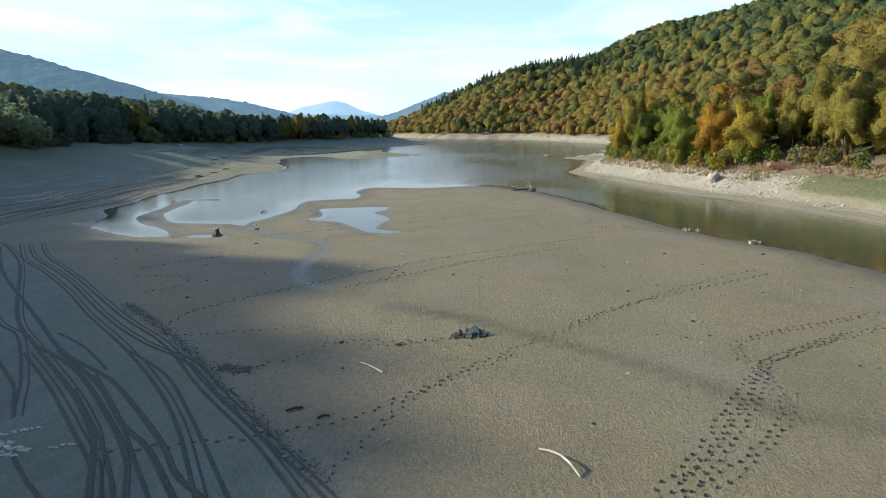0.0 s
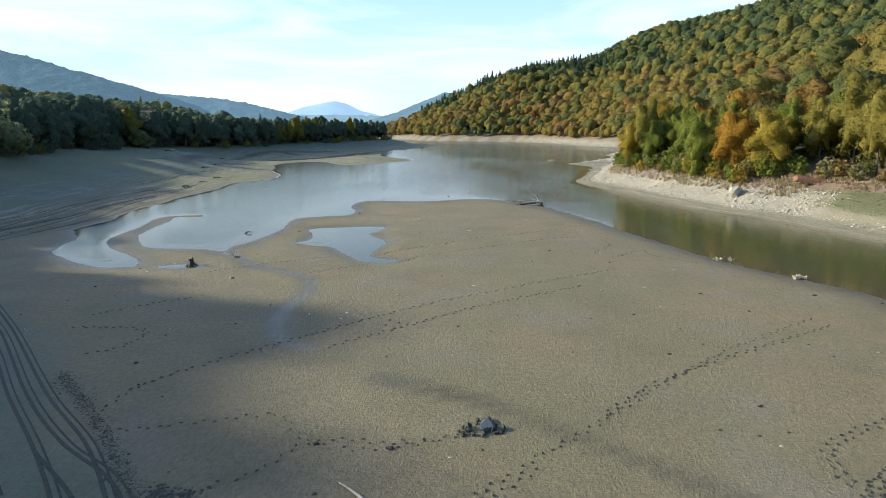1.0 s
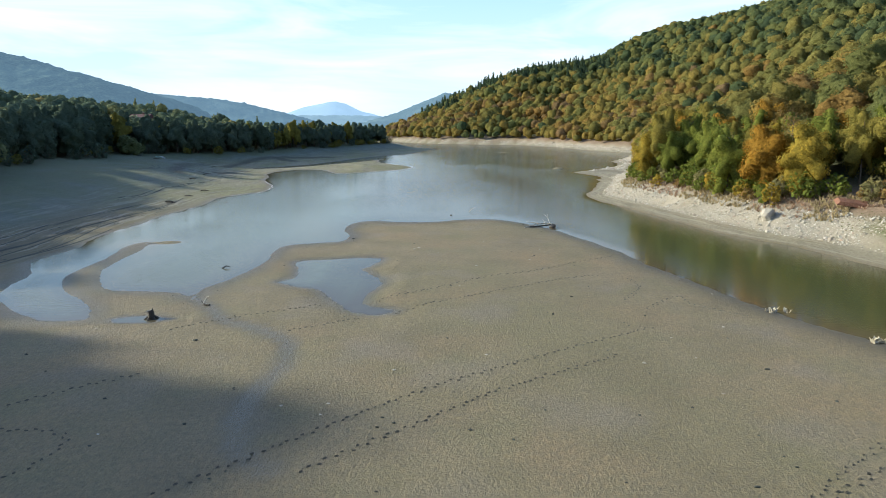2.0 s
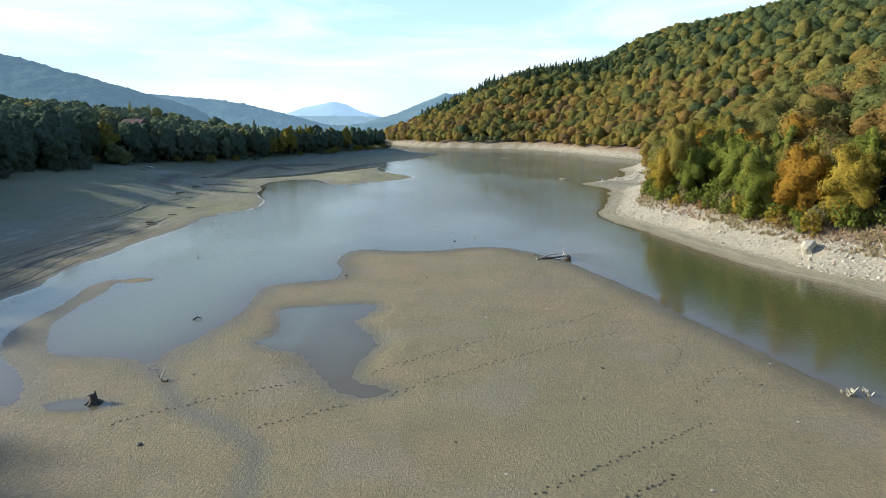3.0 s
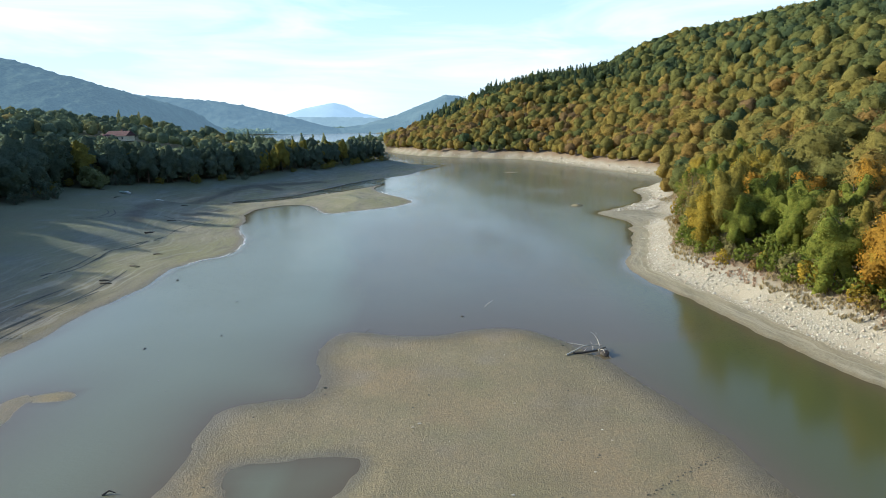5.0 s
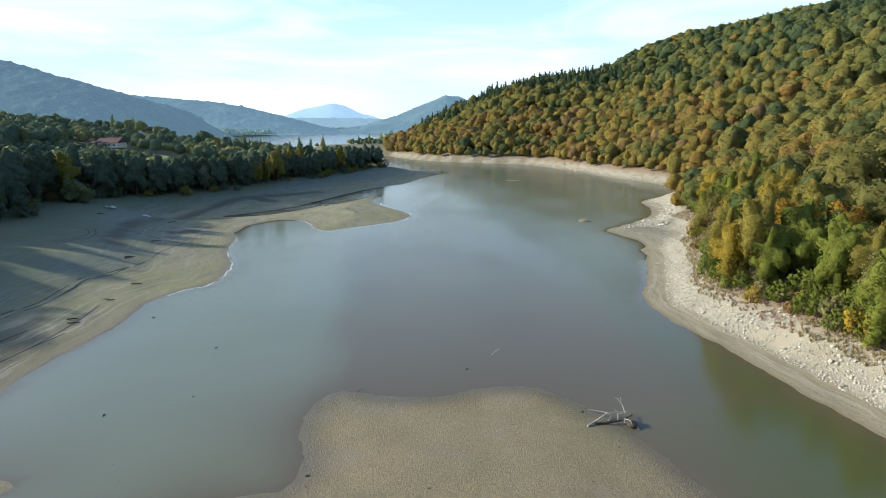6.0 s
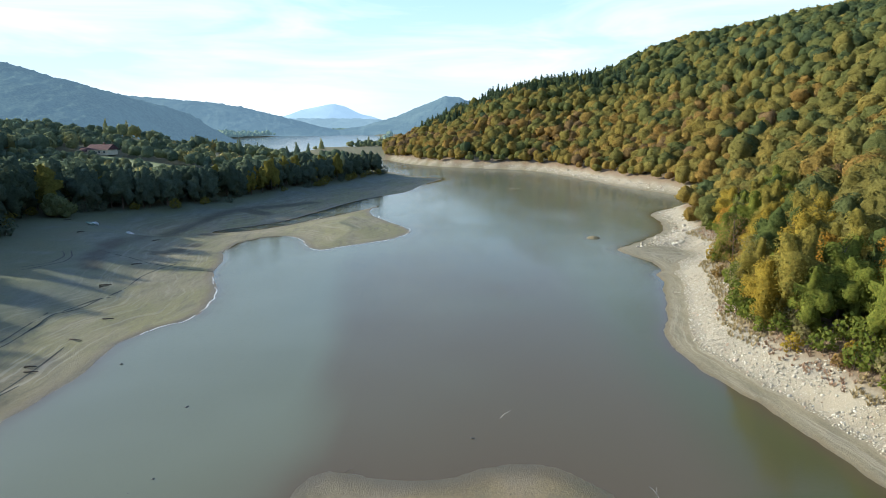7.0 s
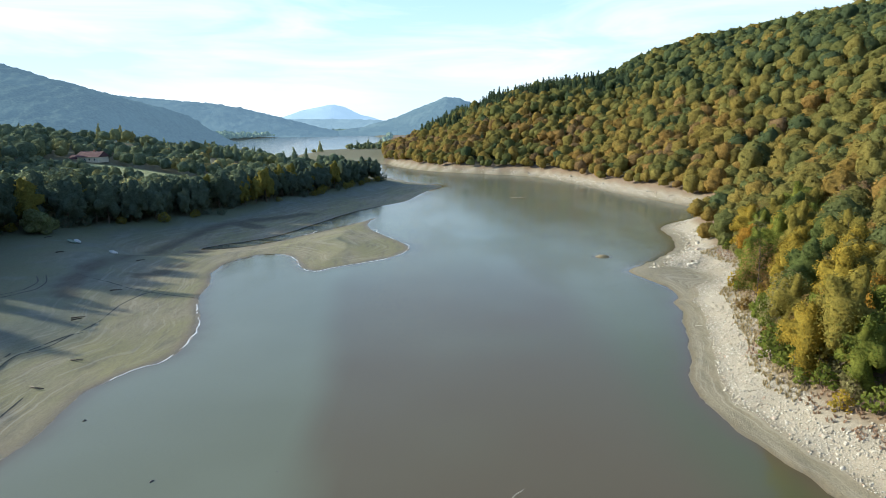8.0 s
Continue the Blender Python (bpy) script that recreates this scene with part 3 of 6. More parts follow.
# a damp margin where the mud meets the water
a_damp = np.maximum(a_damp, 0.58 * smooth(-DM, -6.0, -0.4) * (DM > -1) * (DR < 0) * (DL < 0) * smooth(GX, -40, -10))
churned = smooth(-GY, -205, -165) * smooth(GY, 92, 116) * smooth(-DL, -24, -14)
a_damp = np.maximum(a_damp, 0.55 * churned * smooth(DL, 0.5, 3.0) * (0.6 + 0.4 * smooth(np.sin(DL * 1.3 + 4 * lattice(GX, GY, 30, 18)), -0.3, 0.6)))
a_strand = np.maximum(0.45 * smooth(DR, 0.5, 1.4) * smooth(-DR, -6.5, -4.0), (0.30 + 0.6 * churned) * smooth(DL, 1.5, 5) * smooth(-DL, -40, -22))
a_tide = np.clip(np.where(DR > -4, DR * 1.0, DL * 0.6), -3, 20)
ground = tagged(new("ground", sheet("ground", gxs, gys, GZ, {"stone": a_stone, "sand": a_sand, "grey": a_grey, "soil": a_soil, "grass": a_grass, "wood": np.maximum(smooth(DR, 20, 30) * smooth(GZ, 4, 9), smooth(GY, 900, 1000) * smooth(np.maximum(DR, DL), 4, 25) * far_from_lake), "wet": a_wet, "strand": a_strand, "tide": a_tide, "damp": a_damp, "field": a_field}, M_GROUND)),
                "olive-grey dried mud flat between sandy shore and stony wooded banks", "ground", kind="structure")

# ---- water: the shrunken lake, one level sheet ----
wxs, wys = grade(-80, 140, 2.0, 760, 1.2), np.concatenate([np.arange(-4000, -160, 240.0), np.arange(-160, 20, 10.0), np.arange(20, 340, 2.0), np.arange(340, 900, 6.0), np.arange(900, 4400, 60.0)])
WX, WY = np.meshgrid(wxs, wys)
WZ = land(WX, WY)[0]
shoal = np.exp(-np.maximum(-WZ, 0) / np.where(WX < -17, 0.13, 0.40))
brown = smooth(WX + 22 + 5 * (lattice(WX, WY, 17, 45) - 0.5) + 0.125 * (WY - 168), -3, 6) * smooth(-WY, -340, -240) * smooth(-WX, -40, -24) * smooth(WY, 120, 150) * (0.7 + 0.3 * lattice(WX, WY, 14, 44))
chan = np.maximum(smooth(WX, 4, 26) * smooth(-WY, -235, -140), 0.75 * smooth(WX, -8, 30) * smooth(-WY, -310, -180))
water = tagged(new("water", sheet("water", wxs, wys, np.zeros_like(WX), {"channel": chan, "shoal": shoal, "brown": brown}, M_WATER, keep=(WZ < 0.4) & (WY < 4300))),
               "calm shallow olive-brown lake water reflecting the sky", "water", kind="structure")


# ---- helpers for things ----
def part(name, data, parent=None, material=None, label="", m=None):
    """Links a mesh or bmesh as one object under a thing."""
    if isinstance(data, bmesh.types.BMesh):
        me = bpy.data.meshes.new(name)
        data.to_mesh(me)
        data.free()
        data = me
    if material and not data.materials:
        data.materials.append(material)
    ob = new(name, data)
    if parent is not None:
        ob.parent = parent
    if m is not None:
        ob.matrix_basis = m
    return tagged(ob, label)


def height(x, y):
    return float(land(np.array([float(x)]), np.array([float(y)]))[0][0])


def tube(bm, path, r0, r1, sides=6, wobble=0.0, rng=random):
    """A tapering limb along a list of points."""
    rings = []
    n = len(path)
    for i, p in enumerate(path):
        p = Vector(p)
        d = (Vector(path[min(i + 1, n - 1)]) - Vector(path[max(i - 1, 0)])).normalized()
        u = d.orthogonal().normalized()
        v = d.cross(u)
        r = r0 + (r1 - r0) * i / (n - 1)
        rings.append([bm.verts.new(p + (u * math.cos(a) + v * math.sin(a)) * r * (1 + wobble * (rng.random() - 0.5)))
                      for a in (2 * math.pi * j / sides for j in range(sides))])
    for a, b in zip(rings, rings[1:]):
        for j in range(sides):
            bm.faces.new((a[j], a[(j + 1) % sides], b[(j + 1) % sides], b[j]))
    bm.faces.new(rings[0][::-1]), bm.faces.new(rings[-1])


def flakes(rng, centres, outward, size, tilt=0.8, rough=0.45):
    """Leaf sprays: one bent quad at each centre, facing roughly outward."""
    n = len(centres)
    nor = outward / np.maximum(np.linalg.norm(outward, axis=1, keepdims=True), 1e-6) + rng.normal(0, tilt, (n, 3))
    nor /= np.linalg.norm(nor, axis=1, keepdims=True)
    u = np.cross(nor, rng.normal(0, 1, (n, 3)))
    u /= np.linalg.norm(u, axis=1, keepdims=True)
    v = np.cross(nor, u)
    s = (size * rng.uniform(0.6, 1.35, n))[:, None]
    a = s * rng.uniform(0.75, 1.0, n)[:, None]
    co = np.stack([centres - u * s - v * a * 0.25, centres - v * a * 0.8 + nor * s * 0.12, centres + u * s + v * a * 0.2, centres + v * a * 0.9 - nor * s * 0.1], 1).reshape(-1, 3)
    soft = outward / np.maximum(np.linalg.norm(outward, axis=1, keepdims=True), 1e-6) + nor * rough
    soft /= np.linalg.norm(soft, axis=1, keepdims=True)
    return co, np.arange(n * 4).reshape(-1, 4), np.repeat(soft, 4, 0)


def crown_shape(rng, lobes, width, tall, low):
    """Centres and radii of the lobes of a broad-leaved crown."""
    c, r = [(0, 0, low + (tall - low) * 0.55)], [width * 0.62]
    for i in range(lobes):
        a, h = 2.4 * i + rng.uniform(-0.5, 0.5), (i + 0.5) / lobes
        reach = width * (0.62 * math.sin(math.pi * (0.15 + 0.78 * h)) + rng.uniform(-0.06, 0.10))
        c.append((math.cos(a) * reach, math.sin(a) * reach, low + (tall - low) * (0.10 + 0.82 * h) + rng.uniform(-0.4, 0.4)))
        r.append(width * rng.uniform(0.26, 0.42))
    return np.array(c), np.array(r)


def on_lobes(rng, c, r, n, squash=0.85):
    """Points spread over the lobes' outer skin, none buried in another lobe."""
    k = rng.choice(len(c), n * 2, p=r ** 2 / (r ** 2).sum())
    d = rng.normal(0, 1, (n * 2, 3))
    d /= np.linalg.norm(d, axis=1, keepdims=True)
    p = c[k] + d * r[k][:, None] * np.array([1, 1, squash]) * rng.uniform(0.82, 1.06, (n * 2, 1))
    buried = np.zeros(n * 2, bool)
    for j in range(len(c)):
        buried |= (k != j) & (np.linalg.norm((p - c[j]) / np.array([1, 1, squash]), axis=1) < r[j] * 0.78)
    ok = np.where(~buried)[0][:n]
    return p[ok], d[ok]


def ico(level):
    bm = bmesh.new()
    bmesh.ops.create_icosphere(bm, subdivisions=level, radius=1)
    v = np.array([v.co[:] for v in bm.verts])
    f = np.array([[v.index for v in f.verts] for f in bm.faces])
    bm.free()
    return v, f


ICO_V, ICO_F = ico(1)
ROUND_V, ROUND_F = ico(2)


def lobed(rng, c, r, middle, ball, squash=0.85, uneven=0.05):
    """One closed skin round all lobes of a crown, with creases between them, and its normals."""
    d, f = ball
    rel, k = (c - middle) / np.array([1, 1, squash]), np.full(len(d), 0.2 * r.max())
    for cc, rr in zip(rel, r):
        along = d @ cc
        disc = rr * rr - cc @ cc + along ** 2
        k = np.maximum(k, np.where(disc > 0, along + np.sqrt(np.maximum(disc, 0)), 0))
    v = d * (k * rng.uniform(1 - uneven, 1 + uneven, len(d)))[:, None] * np.array([1, 1, squash]) + middle
    n = np.zeros_like(v)
    face = np.cross(v[f[:, 1]] - v[f[:, 0]], v[f[:, 2]] - v[f[:, 0]])
    for j in range(3):
        np.add.at(n, f[:, j], face)
    return v, f, n / np.maximum(np.linalg.norm(n, axis=1, keepdims=True), 1e-9)


# ---- distant woods, their haze painted in as a bluish emission ----
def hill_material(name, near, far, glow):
    """Distant woods: fine tree texture with broad lighter stands; the emission paints haze over them."""
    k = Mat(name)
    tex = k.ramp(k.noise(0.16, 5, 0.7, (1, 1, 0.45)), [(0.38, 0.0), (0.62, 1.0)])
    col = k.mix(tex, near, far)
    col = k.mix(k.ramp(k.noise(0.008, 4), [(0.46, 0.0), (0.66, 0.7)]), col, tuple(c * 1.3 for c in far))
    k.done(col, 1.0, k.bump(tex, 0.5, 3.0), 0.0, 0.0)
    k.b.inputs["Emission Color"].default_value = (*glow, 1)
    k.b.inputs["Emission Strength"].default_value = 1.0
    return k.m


M_HILL_NEAR = hill_material("wooded_hill_haze_glow", (0.018, 0.034, 0.040), (0.062, 0.088, 0.078), (0.066, 0.102, 0.134))
M_HILL_RIDGE = hill_material("wooded_ridge_haze_glow", (0.030, 0.050, 0.060), (0.066, 0.090, 0.085), (0.084, 0.130, 0.172))
M_HILL_MID = hill_material("hill_haze_glow", (0.05, 0.075, 0.09), (0.085, 0.11, 0.12), (0.15, 0.215, 0.265))
M_HILL_FAR = hill_material("mountain_haze_glow", (0.08, 0.11, 0.14), (0.10, 0.13, 0.16), (0.25, 0.345, 0.44))
M_HAZE_WOOD = hill_material("woodland_haze_glow", (0.035, 0.060, 0.050), (0.200, 0.240, 0.150), (0.045, 0.072, 0.088))


# ---- forest seen from afar: many small crowns in one mesh ----
def far_broadleaf(seed, count=100, leaf=0.08, level=3, core=0.93):
    """A rounded crown of bulging lobes, with leaf sprays standing off its skin."""
    rng = np.random.default_rng(seed)
    n = rng.integers(20, 27)
    turn, rise = np.arange(n) * 2.4 + rng.uniform(-0.4, 0.4, n), np.linspace(-0.55, 0.95, n)
    flat = np.sqrt(1 - rise ** 2)
    reach = rng.uniform(0.58, 0.84, n)[:, None]
    c = np.vstack([[(0, 0, 0)], np.column_stack([np.cos(turn) * flat, np.sin(turn) * flat, rise]) * reach])
    r = np.concatenate([[0.60], rng.uniform(0.18, 0.36, n)])
    tall = rng.uniform(1.0, 1.35)
    middle = np.array([0, 0, 1.22])
    v, f, nv = lobed(rng, c * np.array([1, 1, tall]) + middle, r, middle, ico(level), tall, 0.08)
    f = f[v[f][:, :, 2].max(1) > 0.45]
    pick = f[rng.integers(0, len(f), count)]
    w = rng.dirichlet((1, 1, 1), count)[:, :, None]
    p, out = (v[pick] * w).sum(1), (nv[pick] * w).sum(1)
    co, q, nor = flakes(rng, p + out * rng.uniform(-0.03, 0.10, (count, 1)), out + np.array([0, 0, 0.15]), leaf, 0.75, 0.6)
    v = middle + (v - middle) * core
    return np.vstack([v, co]), np.vstack([f, q[:, [0, 1, 2]] + len(v), q[:, [0, 2, 3]] + len(v)]), np.vstack([nv, nor])


def far_conifer(seed, count=90):
    rng = np.random.default_rng(seed)
    h = rng.uniform(0.05, 1, count) ** 1.0
    a = rng.uniform(0, 2 * math.pi, count)
    rad = (1 - h) ** 0.8 * 1.0 * rng.uniform(0.7, 1.15, count) + 0.03
    p = np.stack([np.cos(a) * rad, np.sin(a) * rad, 0.3 + 3.6 * h], 1)
    co, q, nor = flakes(rng, p, np.stack([np.cos(a), np.sin(a), np.full(count, 0.7)], 1), 0.20, 0.35)
    ring = [(math.cos(t) * 0.85, math.sin(t) * 0.85, 0.3) for t in np.arange(7) / 7 * 2 * math.pi]
    cone = np.array(ring + [(0, 0, 3.8)])
    cf = np.array([[i, (i + 1) % 7, 7] for i in range(7)]) + len(co)
    up = cone * np.array([1.5, 1.5, 0]) + np.array([0, 0, 0.3])
    up /= np.linalg.norm(up, axis=1, keepdims=True)
    return np.vstack([co, cone]), np.vstack([q[:, [0, 1, 2]], q[:, [0, 2, 3]], cf]), np.vstack([nor, up])


def grow(name, spots_xy, kinds, sizes, tints, protos, label, sink=0.4, material=None):
    """Joins one crown for each spot into a single mesh."""
    rng = np.random.default_rng(77)
    z = land(spots_xy[:, 0], spots_xy[:, 1])[0]
    cos, fs, ts, ns, base = [], [], [], [], 0
    for (x, y), zz, k, s, t in zip(spots_xy, z, kinds, sizes, tints):
        v, f, nv = protos[k]
        a = rng.uniform(0, 2 * math.pi)
        ca, sa = math.cos(a), math.sin(a)
        w = s * rng.uniform(0.9, 1.15, 3)
        cos.append(np.stack([(v[:, 0] * ca - v[:, 1] * sa) * w[0] + x, (v[:, 0] * sa + v[:, 1] * ca) * w[1] + y, v[:, 2] * w[2] * 0.9 + zz - sink], 1))
        ns.append(np.stack([nv[:, 0] * ca - nv[:, 1] * sa, nv[:, 0] * sa + nv[:, 1] * ca, nv[:, 2]], 1))
        fs.append(f + base)
        ts.append(np.full(len(v), t))
        base += len(v)
    me = mesh_from(name, np.vstack(cos), np.vstack(fs), {"tint": np.clip(np.concatenate(ts), 0, 1)}, material or M_FOREST)
    me.normals_split_custom_set_from_vertices(np.vstack(ns))
    return tagged(new(name, me), label, "forest", kind="stuff")


def scatter(x0, x1, y0, y1, gap, seed):
    """A jittered lattice of places."""
    rng = np.random.default_rng(seed)
    gx, gy = np.meshgrid(np.arange(x0, x1, float(gap)), np.arange(y0, y1, gap * 0.9))
    gx[1::2] += gap / 2
    p = np.stack([gx.ravel(), gy.ravel()], 1)
    return p + rng.uniform(-0.36, 0.36, p.shape) * gap


PROTOS = [far_broadleaf(100 + i, 120, 0.112, 2) for i in range(9)] + [far_conifer(200 + i) for i in range(3)]
LOW_PROTOS = [far_broadleaf(100 + i, 36, 0.17, 2) for i in range(9)] + [far_conifer(200 + i, 36) for i in range(3)]


def autumn_mix(xy, seed, lean):
    """Patchy autumn colour: 0 dark green, 0.5 olive, 0.75 gold, 1 rust."""
    rng = np.random.default_rng(seed)
    patch = lattice(xy[:, 0], xy[:, 1], 60, seed) * 0.6 + lattice(xy[:, 0], xy[:, 1], 22, seed + 1) * 0.4
    return np.clip(lean + (patch - 0.5) * 0.55 + rng.normal(0, 0.16, len(xy)), 0.02, 1.0)


AIRY_PROTOS = [far_broadleaf(100 + i, 190, 0.125, 2, 0.7) for i in range(9)]
THIN_PROTOS = [far_broadleaf(100 + i, 22, 0.16, 2) for i in range(9)] + [far_conifer(200 + i, 30) for i in range(3)]
NEAR_PROTOS = [far_broadleaf(100 + i, 520, 0.066) for i in range(9)] + [far_conifer(200 + i, 160) for i in range(3)]
FINE_PROTOS = [far_broadleaf(100 + i, 270, 0.084) for i in range(9)] + [far_conifer(200 + i, 110) for i in range(3)]


def east_forest():
    near = scatter(40, 330, 60, 420, 8.5, 5)
    far = scatter(-130, 480, 420, 1200, 8.8, 6)
    more = scatter(60, 480, 60, 640, 15.0, 7)
    for name, xy, base in (("bank_hillside_forest", near[near[:, 1] < 300], 5.0), ("near_hillside_forest", near[near[:, 1] >= 300], 5.0), ("far_hillside_forest", far[far[:, 1] < 700], 5.8), ("upper_hillside_forest", more, 8.0),
                           ("distant_hillside_forest", far[far[:, 1] >= 700], 5.8)):
        z, dr, dl, dm, dp, df = land(xy[:, 0], xy[:, 1])
        edge = np.where(xy[:, 1] > 290, 9, 29) + lattice(xy[:, 0], xy[:, 1], 12, 31) * 5
        ok = (dr > edge) & (z > 2.6)
        aside = xy[:, 0] > 0.74 * xy[:, 1] + 14
        ok &= aside if name[0] == "u" else ~aside
        # what lies behind the ridge is out of sight
        ok &= ~((z > 60) & (xy[:, 1] > 1000 + 0.2 * xy[:, 0]))
        xy, z, dr = xy[ok], z[ok], dr[ok]
        rng = np.random.default_rng(9)
        # golder with distance, which also lightens far trees in place of haze
        lean = 0.44 + 0.14 * smooth(xy[:, 1], 380, 520) + 0.17 * smooth(-z, -55, -12) - 0.24 * smooth(z, 42, 95)
        tint = autumn_mix(xy, 41, lean)
        kind = rng.integers(0, 9, len(xy))
        cap = crest_height(xy[:, 0])
        conif = (rng.random(len(xy)) < 0.02 + 0.75 * smooth(z - cap, -14, -5) * (xy[:, 1] > 730) * (xy[:, 0] < 208)) & (z > 25)
        kind = np.where(conif, rng.integers(9, 12, len(xy)), kind)
        tint = np.where(conif, rng.uniform(0.0, 0.12, len(xy)), tint)
        size = base * rng.uniform(0.70, 1.36, len(xy)) * np.where(conif, 0.74, 1.0) * (0.75 + 0.25 * smooth(dr, 15, 40))
        grow(name, xy, kind, size, tint, {"b": NEAR_PROTOS, "n": FINE_PROTOS, "f": PROTOS, "d": LOW_PROTOS, "u": LOW_PROTOS}[name[0]], "dense autumn forest, green gold and rust, covering the hillside")


def west_forest():
    xy = np.vstack([scatter(-400, -60, 190, 630, 8.4, 15), scatter(-175, -110, 100, 192, 6.4, 17), scatter(-175, -108, 150, 262, 6.8, 31), scatter(-262, -112, 392, 480, 6.4, 29), scatter(-190, -112, -90, 128, 6.4, 16)])
    z, dr, dl, dm, dp, df = land(xy[:, 0], xy[:, 1])
    edge = west_edge(xy[:, 0], xy[:, 1])
    meadow = ((xy[:, 0] + 190) / 46) ** 2 + ((xy[:, 1] - 482) / 20) ** 2 < 1
    house = ((xy[:, 0] + 225) / 17) ** 2 + ((xy[:, 1] - 490) / 28) ** 2 < 1
    front = (dl < edge + 17) & (xy[:, 1] > 210) & (xy[:, 1] < 600)
    # unseen trees on the added rise, placed for the shadows they cast
    grove = (xy[:, 1] < 128) & (xy[:, 0] < -0.74 * xy[:, 1] - 22) & (lattice(xy[:, 0], xy[:, 1], 9, 35) > 0.24)
    ok = (((dl > edge) & (xy[:, 1] > 100)) | grove) & ~meadow & ~house & ~front & ((xy[:, 1] < 600) | (dl < 60))
    ok &= (xy[:, 1] < 195) | (xy[:, 1] > 350) | (dl < edge + 26) & (xy[:, 1] < 260) | (np.random.default_rng(8).random(len(xy)) < 0.85)
    xy, dl, grove = xy[ok], dl[ok], grove[ok]
    rng = np.random.default_rng(19)
    tint = autumn_mix(xy, 51, 0.27)
    kind = rng.integers(0, 9, len(xy))
    size = 5.6 * rng.uniform(0.75, 1.2, len(xy)) * np.where((xy[:, 1] < 195) & ~grove, 1.28 - 0.43 * smooth(xy[:, 1], 130, 155), 1.0) * (1 + 0.3 * smooth(xy[:, 1], 245, 285) * smooth(-xy[:, 1], -360, -340)) * np.where(grove, 1.12 + 0.3 * (lattice(xy[:, 0], xy[:, 1], 14, 36) - 0.5), 1.0) * (1 - 0.25 * smooth(xy[:, 1], 440, 520)) * np.where((xy[:, 0] > -245) & (xy[:, 0] < -120) & (xy[:, 1] > 395) & (xy[:, 1] < 500), 0.55, 1.0)
    thin = (dl < edge[ok] + 75) | (rng.random(len(xy)) < 0.6)
    xy, dl, tint, kind, size, edge, grove = xy[thin], dl[thin], tint[thin], kind[thin], size[thin], edge[ok][thin], grove[thin]
    hidden = (xy[:, 1] > 500) | (dl > edge + 75)
    hidden &= ~grove
    for name, pick, protos in (("lakeside_forest", ~hidden & ~grove, AIRY_PROTOS), ("outer_lakeside_forest", hidden, LOW_PROTOS), ("shading_grove", grove, THIN_PROTOS)):
        grow(name, xy[pick], kind[pick], size[pick], tint[pick], protos, "dark green woodland with a few yellow crowns on the low shore", 0.4, M_LAKESIDE)


def low_forest():
    """Woods on the flat land beside the far lake; those beyond it glow with painted haze."""
    near = np.vstack([scatter(-620, -100, 640, 1150, 14, 18), scatter(-900, -420, 1150, 1500, 20, 20), scatter(-170, 120, 1180, 1500, 16, 22)])
    far = np.vstack([scatter(-240, 60, 1500, 2300, 30, 24), scatter(-1000, -560, 1500, 2100, 26, 25), scatter(-1350, -640, 2100, 2800, 21, 27), scatter(-860, -180, 3560, 3900, 26, 26)])
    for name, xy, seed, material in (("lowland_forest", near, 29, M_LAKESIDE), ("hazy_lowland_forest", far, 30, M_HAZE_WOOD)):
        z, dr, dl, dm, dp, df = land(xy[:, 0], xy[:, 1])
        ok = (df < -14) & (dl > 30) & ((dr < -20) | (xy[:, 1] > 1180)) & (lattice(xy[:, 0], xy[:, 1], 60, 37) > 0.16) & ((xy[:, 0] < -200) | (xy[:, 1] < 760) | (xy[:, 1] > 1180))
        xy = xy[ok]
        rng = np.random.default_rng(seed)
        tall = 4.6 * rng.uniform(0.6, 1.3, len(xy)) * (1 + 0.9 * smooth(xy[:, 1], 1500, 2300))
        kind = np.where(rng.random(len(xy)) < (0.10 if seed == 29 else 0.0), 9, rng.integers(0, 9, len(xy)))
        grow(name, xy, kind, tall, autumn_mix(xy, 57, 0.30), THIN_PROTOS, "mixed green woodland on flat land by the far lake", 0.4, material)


east_forest()
west_forest()
low_forest()


# ---- distant hills: smooth wooded ridges behind the lake ----
def hill(name, x0, x1, y0, depth, crest, bumps, material, label, step=14.0, seed=1, rows=34, crowns=0.0):
    """A ridge whose crest height follows the points (x, z)."""
    xs, ts = np.arange(x0, x1, step), np.linspace(0, 1.6, rows)
    gx, gt = np.meshgrid(xs, ts)
    top = np.interp(gx, [c[0] for c in crest], [c[1] for c in crest])
    prof = np.where(gt < 1, np.sin(gt * math.pi / 2) ** 1.25, 1 - 0.35 * (gt - 1))
    gy = y0 + depth * gt + lattice(gx, gt * 100, 300, seed + 3) * 60
    folds = 1 - 0.16 * lattice(gx, gy, 260, seed) * np.sin(np.clip(gt, 0, 1) * math.pi)
    z = top * prof * folds + (lattice(gx, gy, 18, seed + 1) + lattice(gx, gy, 31, seed + 2) - 1) * bumps * smooth(gt, 0.02, 0.2) - 3
    z = z + crowns * (lattice(gx, gy, 8, seed + 5) ** 2 + 0.7 * lattice(gx, gy, 13, seed + 6) - 0.7) * smooth(gt, 0.0, 0.05)
    co = np.stack([gx, gy, z], -1).reshape(-1, 3)
    nx = len(xs)
    i = (np.arange(len(ts) - 1)[:, None] * nx + np.arange(nx - 1)[None]).ravel()
    me = mesh_from(name, co, np.stack([i, i + 1, i + nx + 1, i + nx], 1), None, material)
    return tagged(new(name, me), label, "hill", kind="structure")


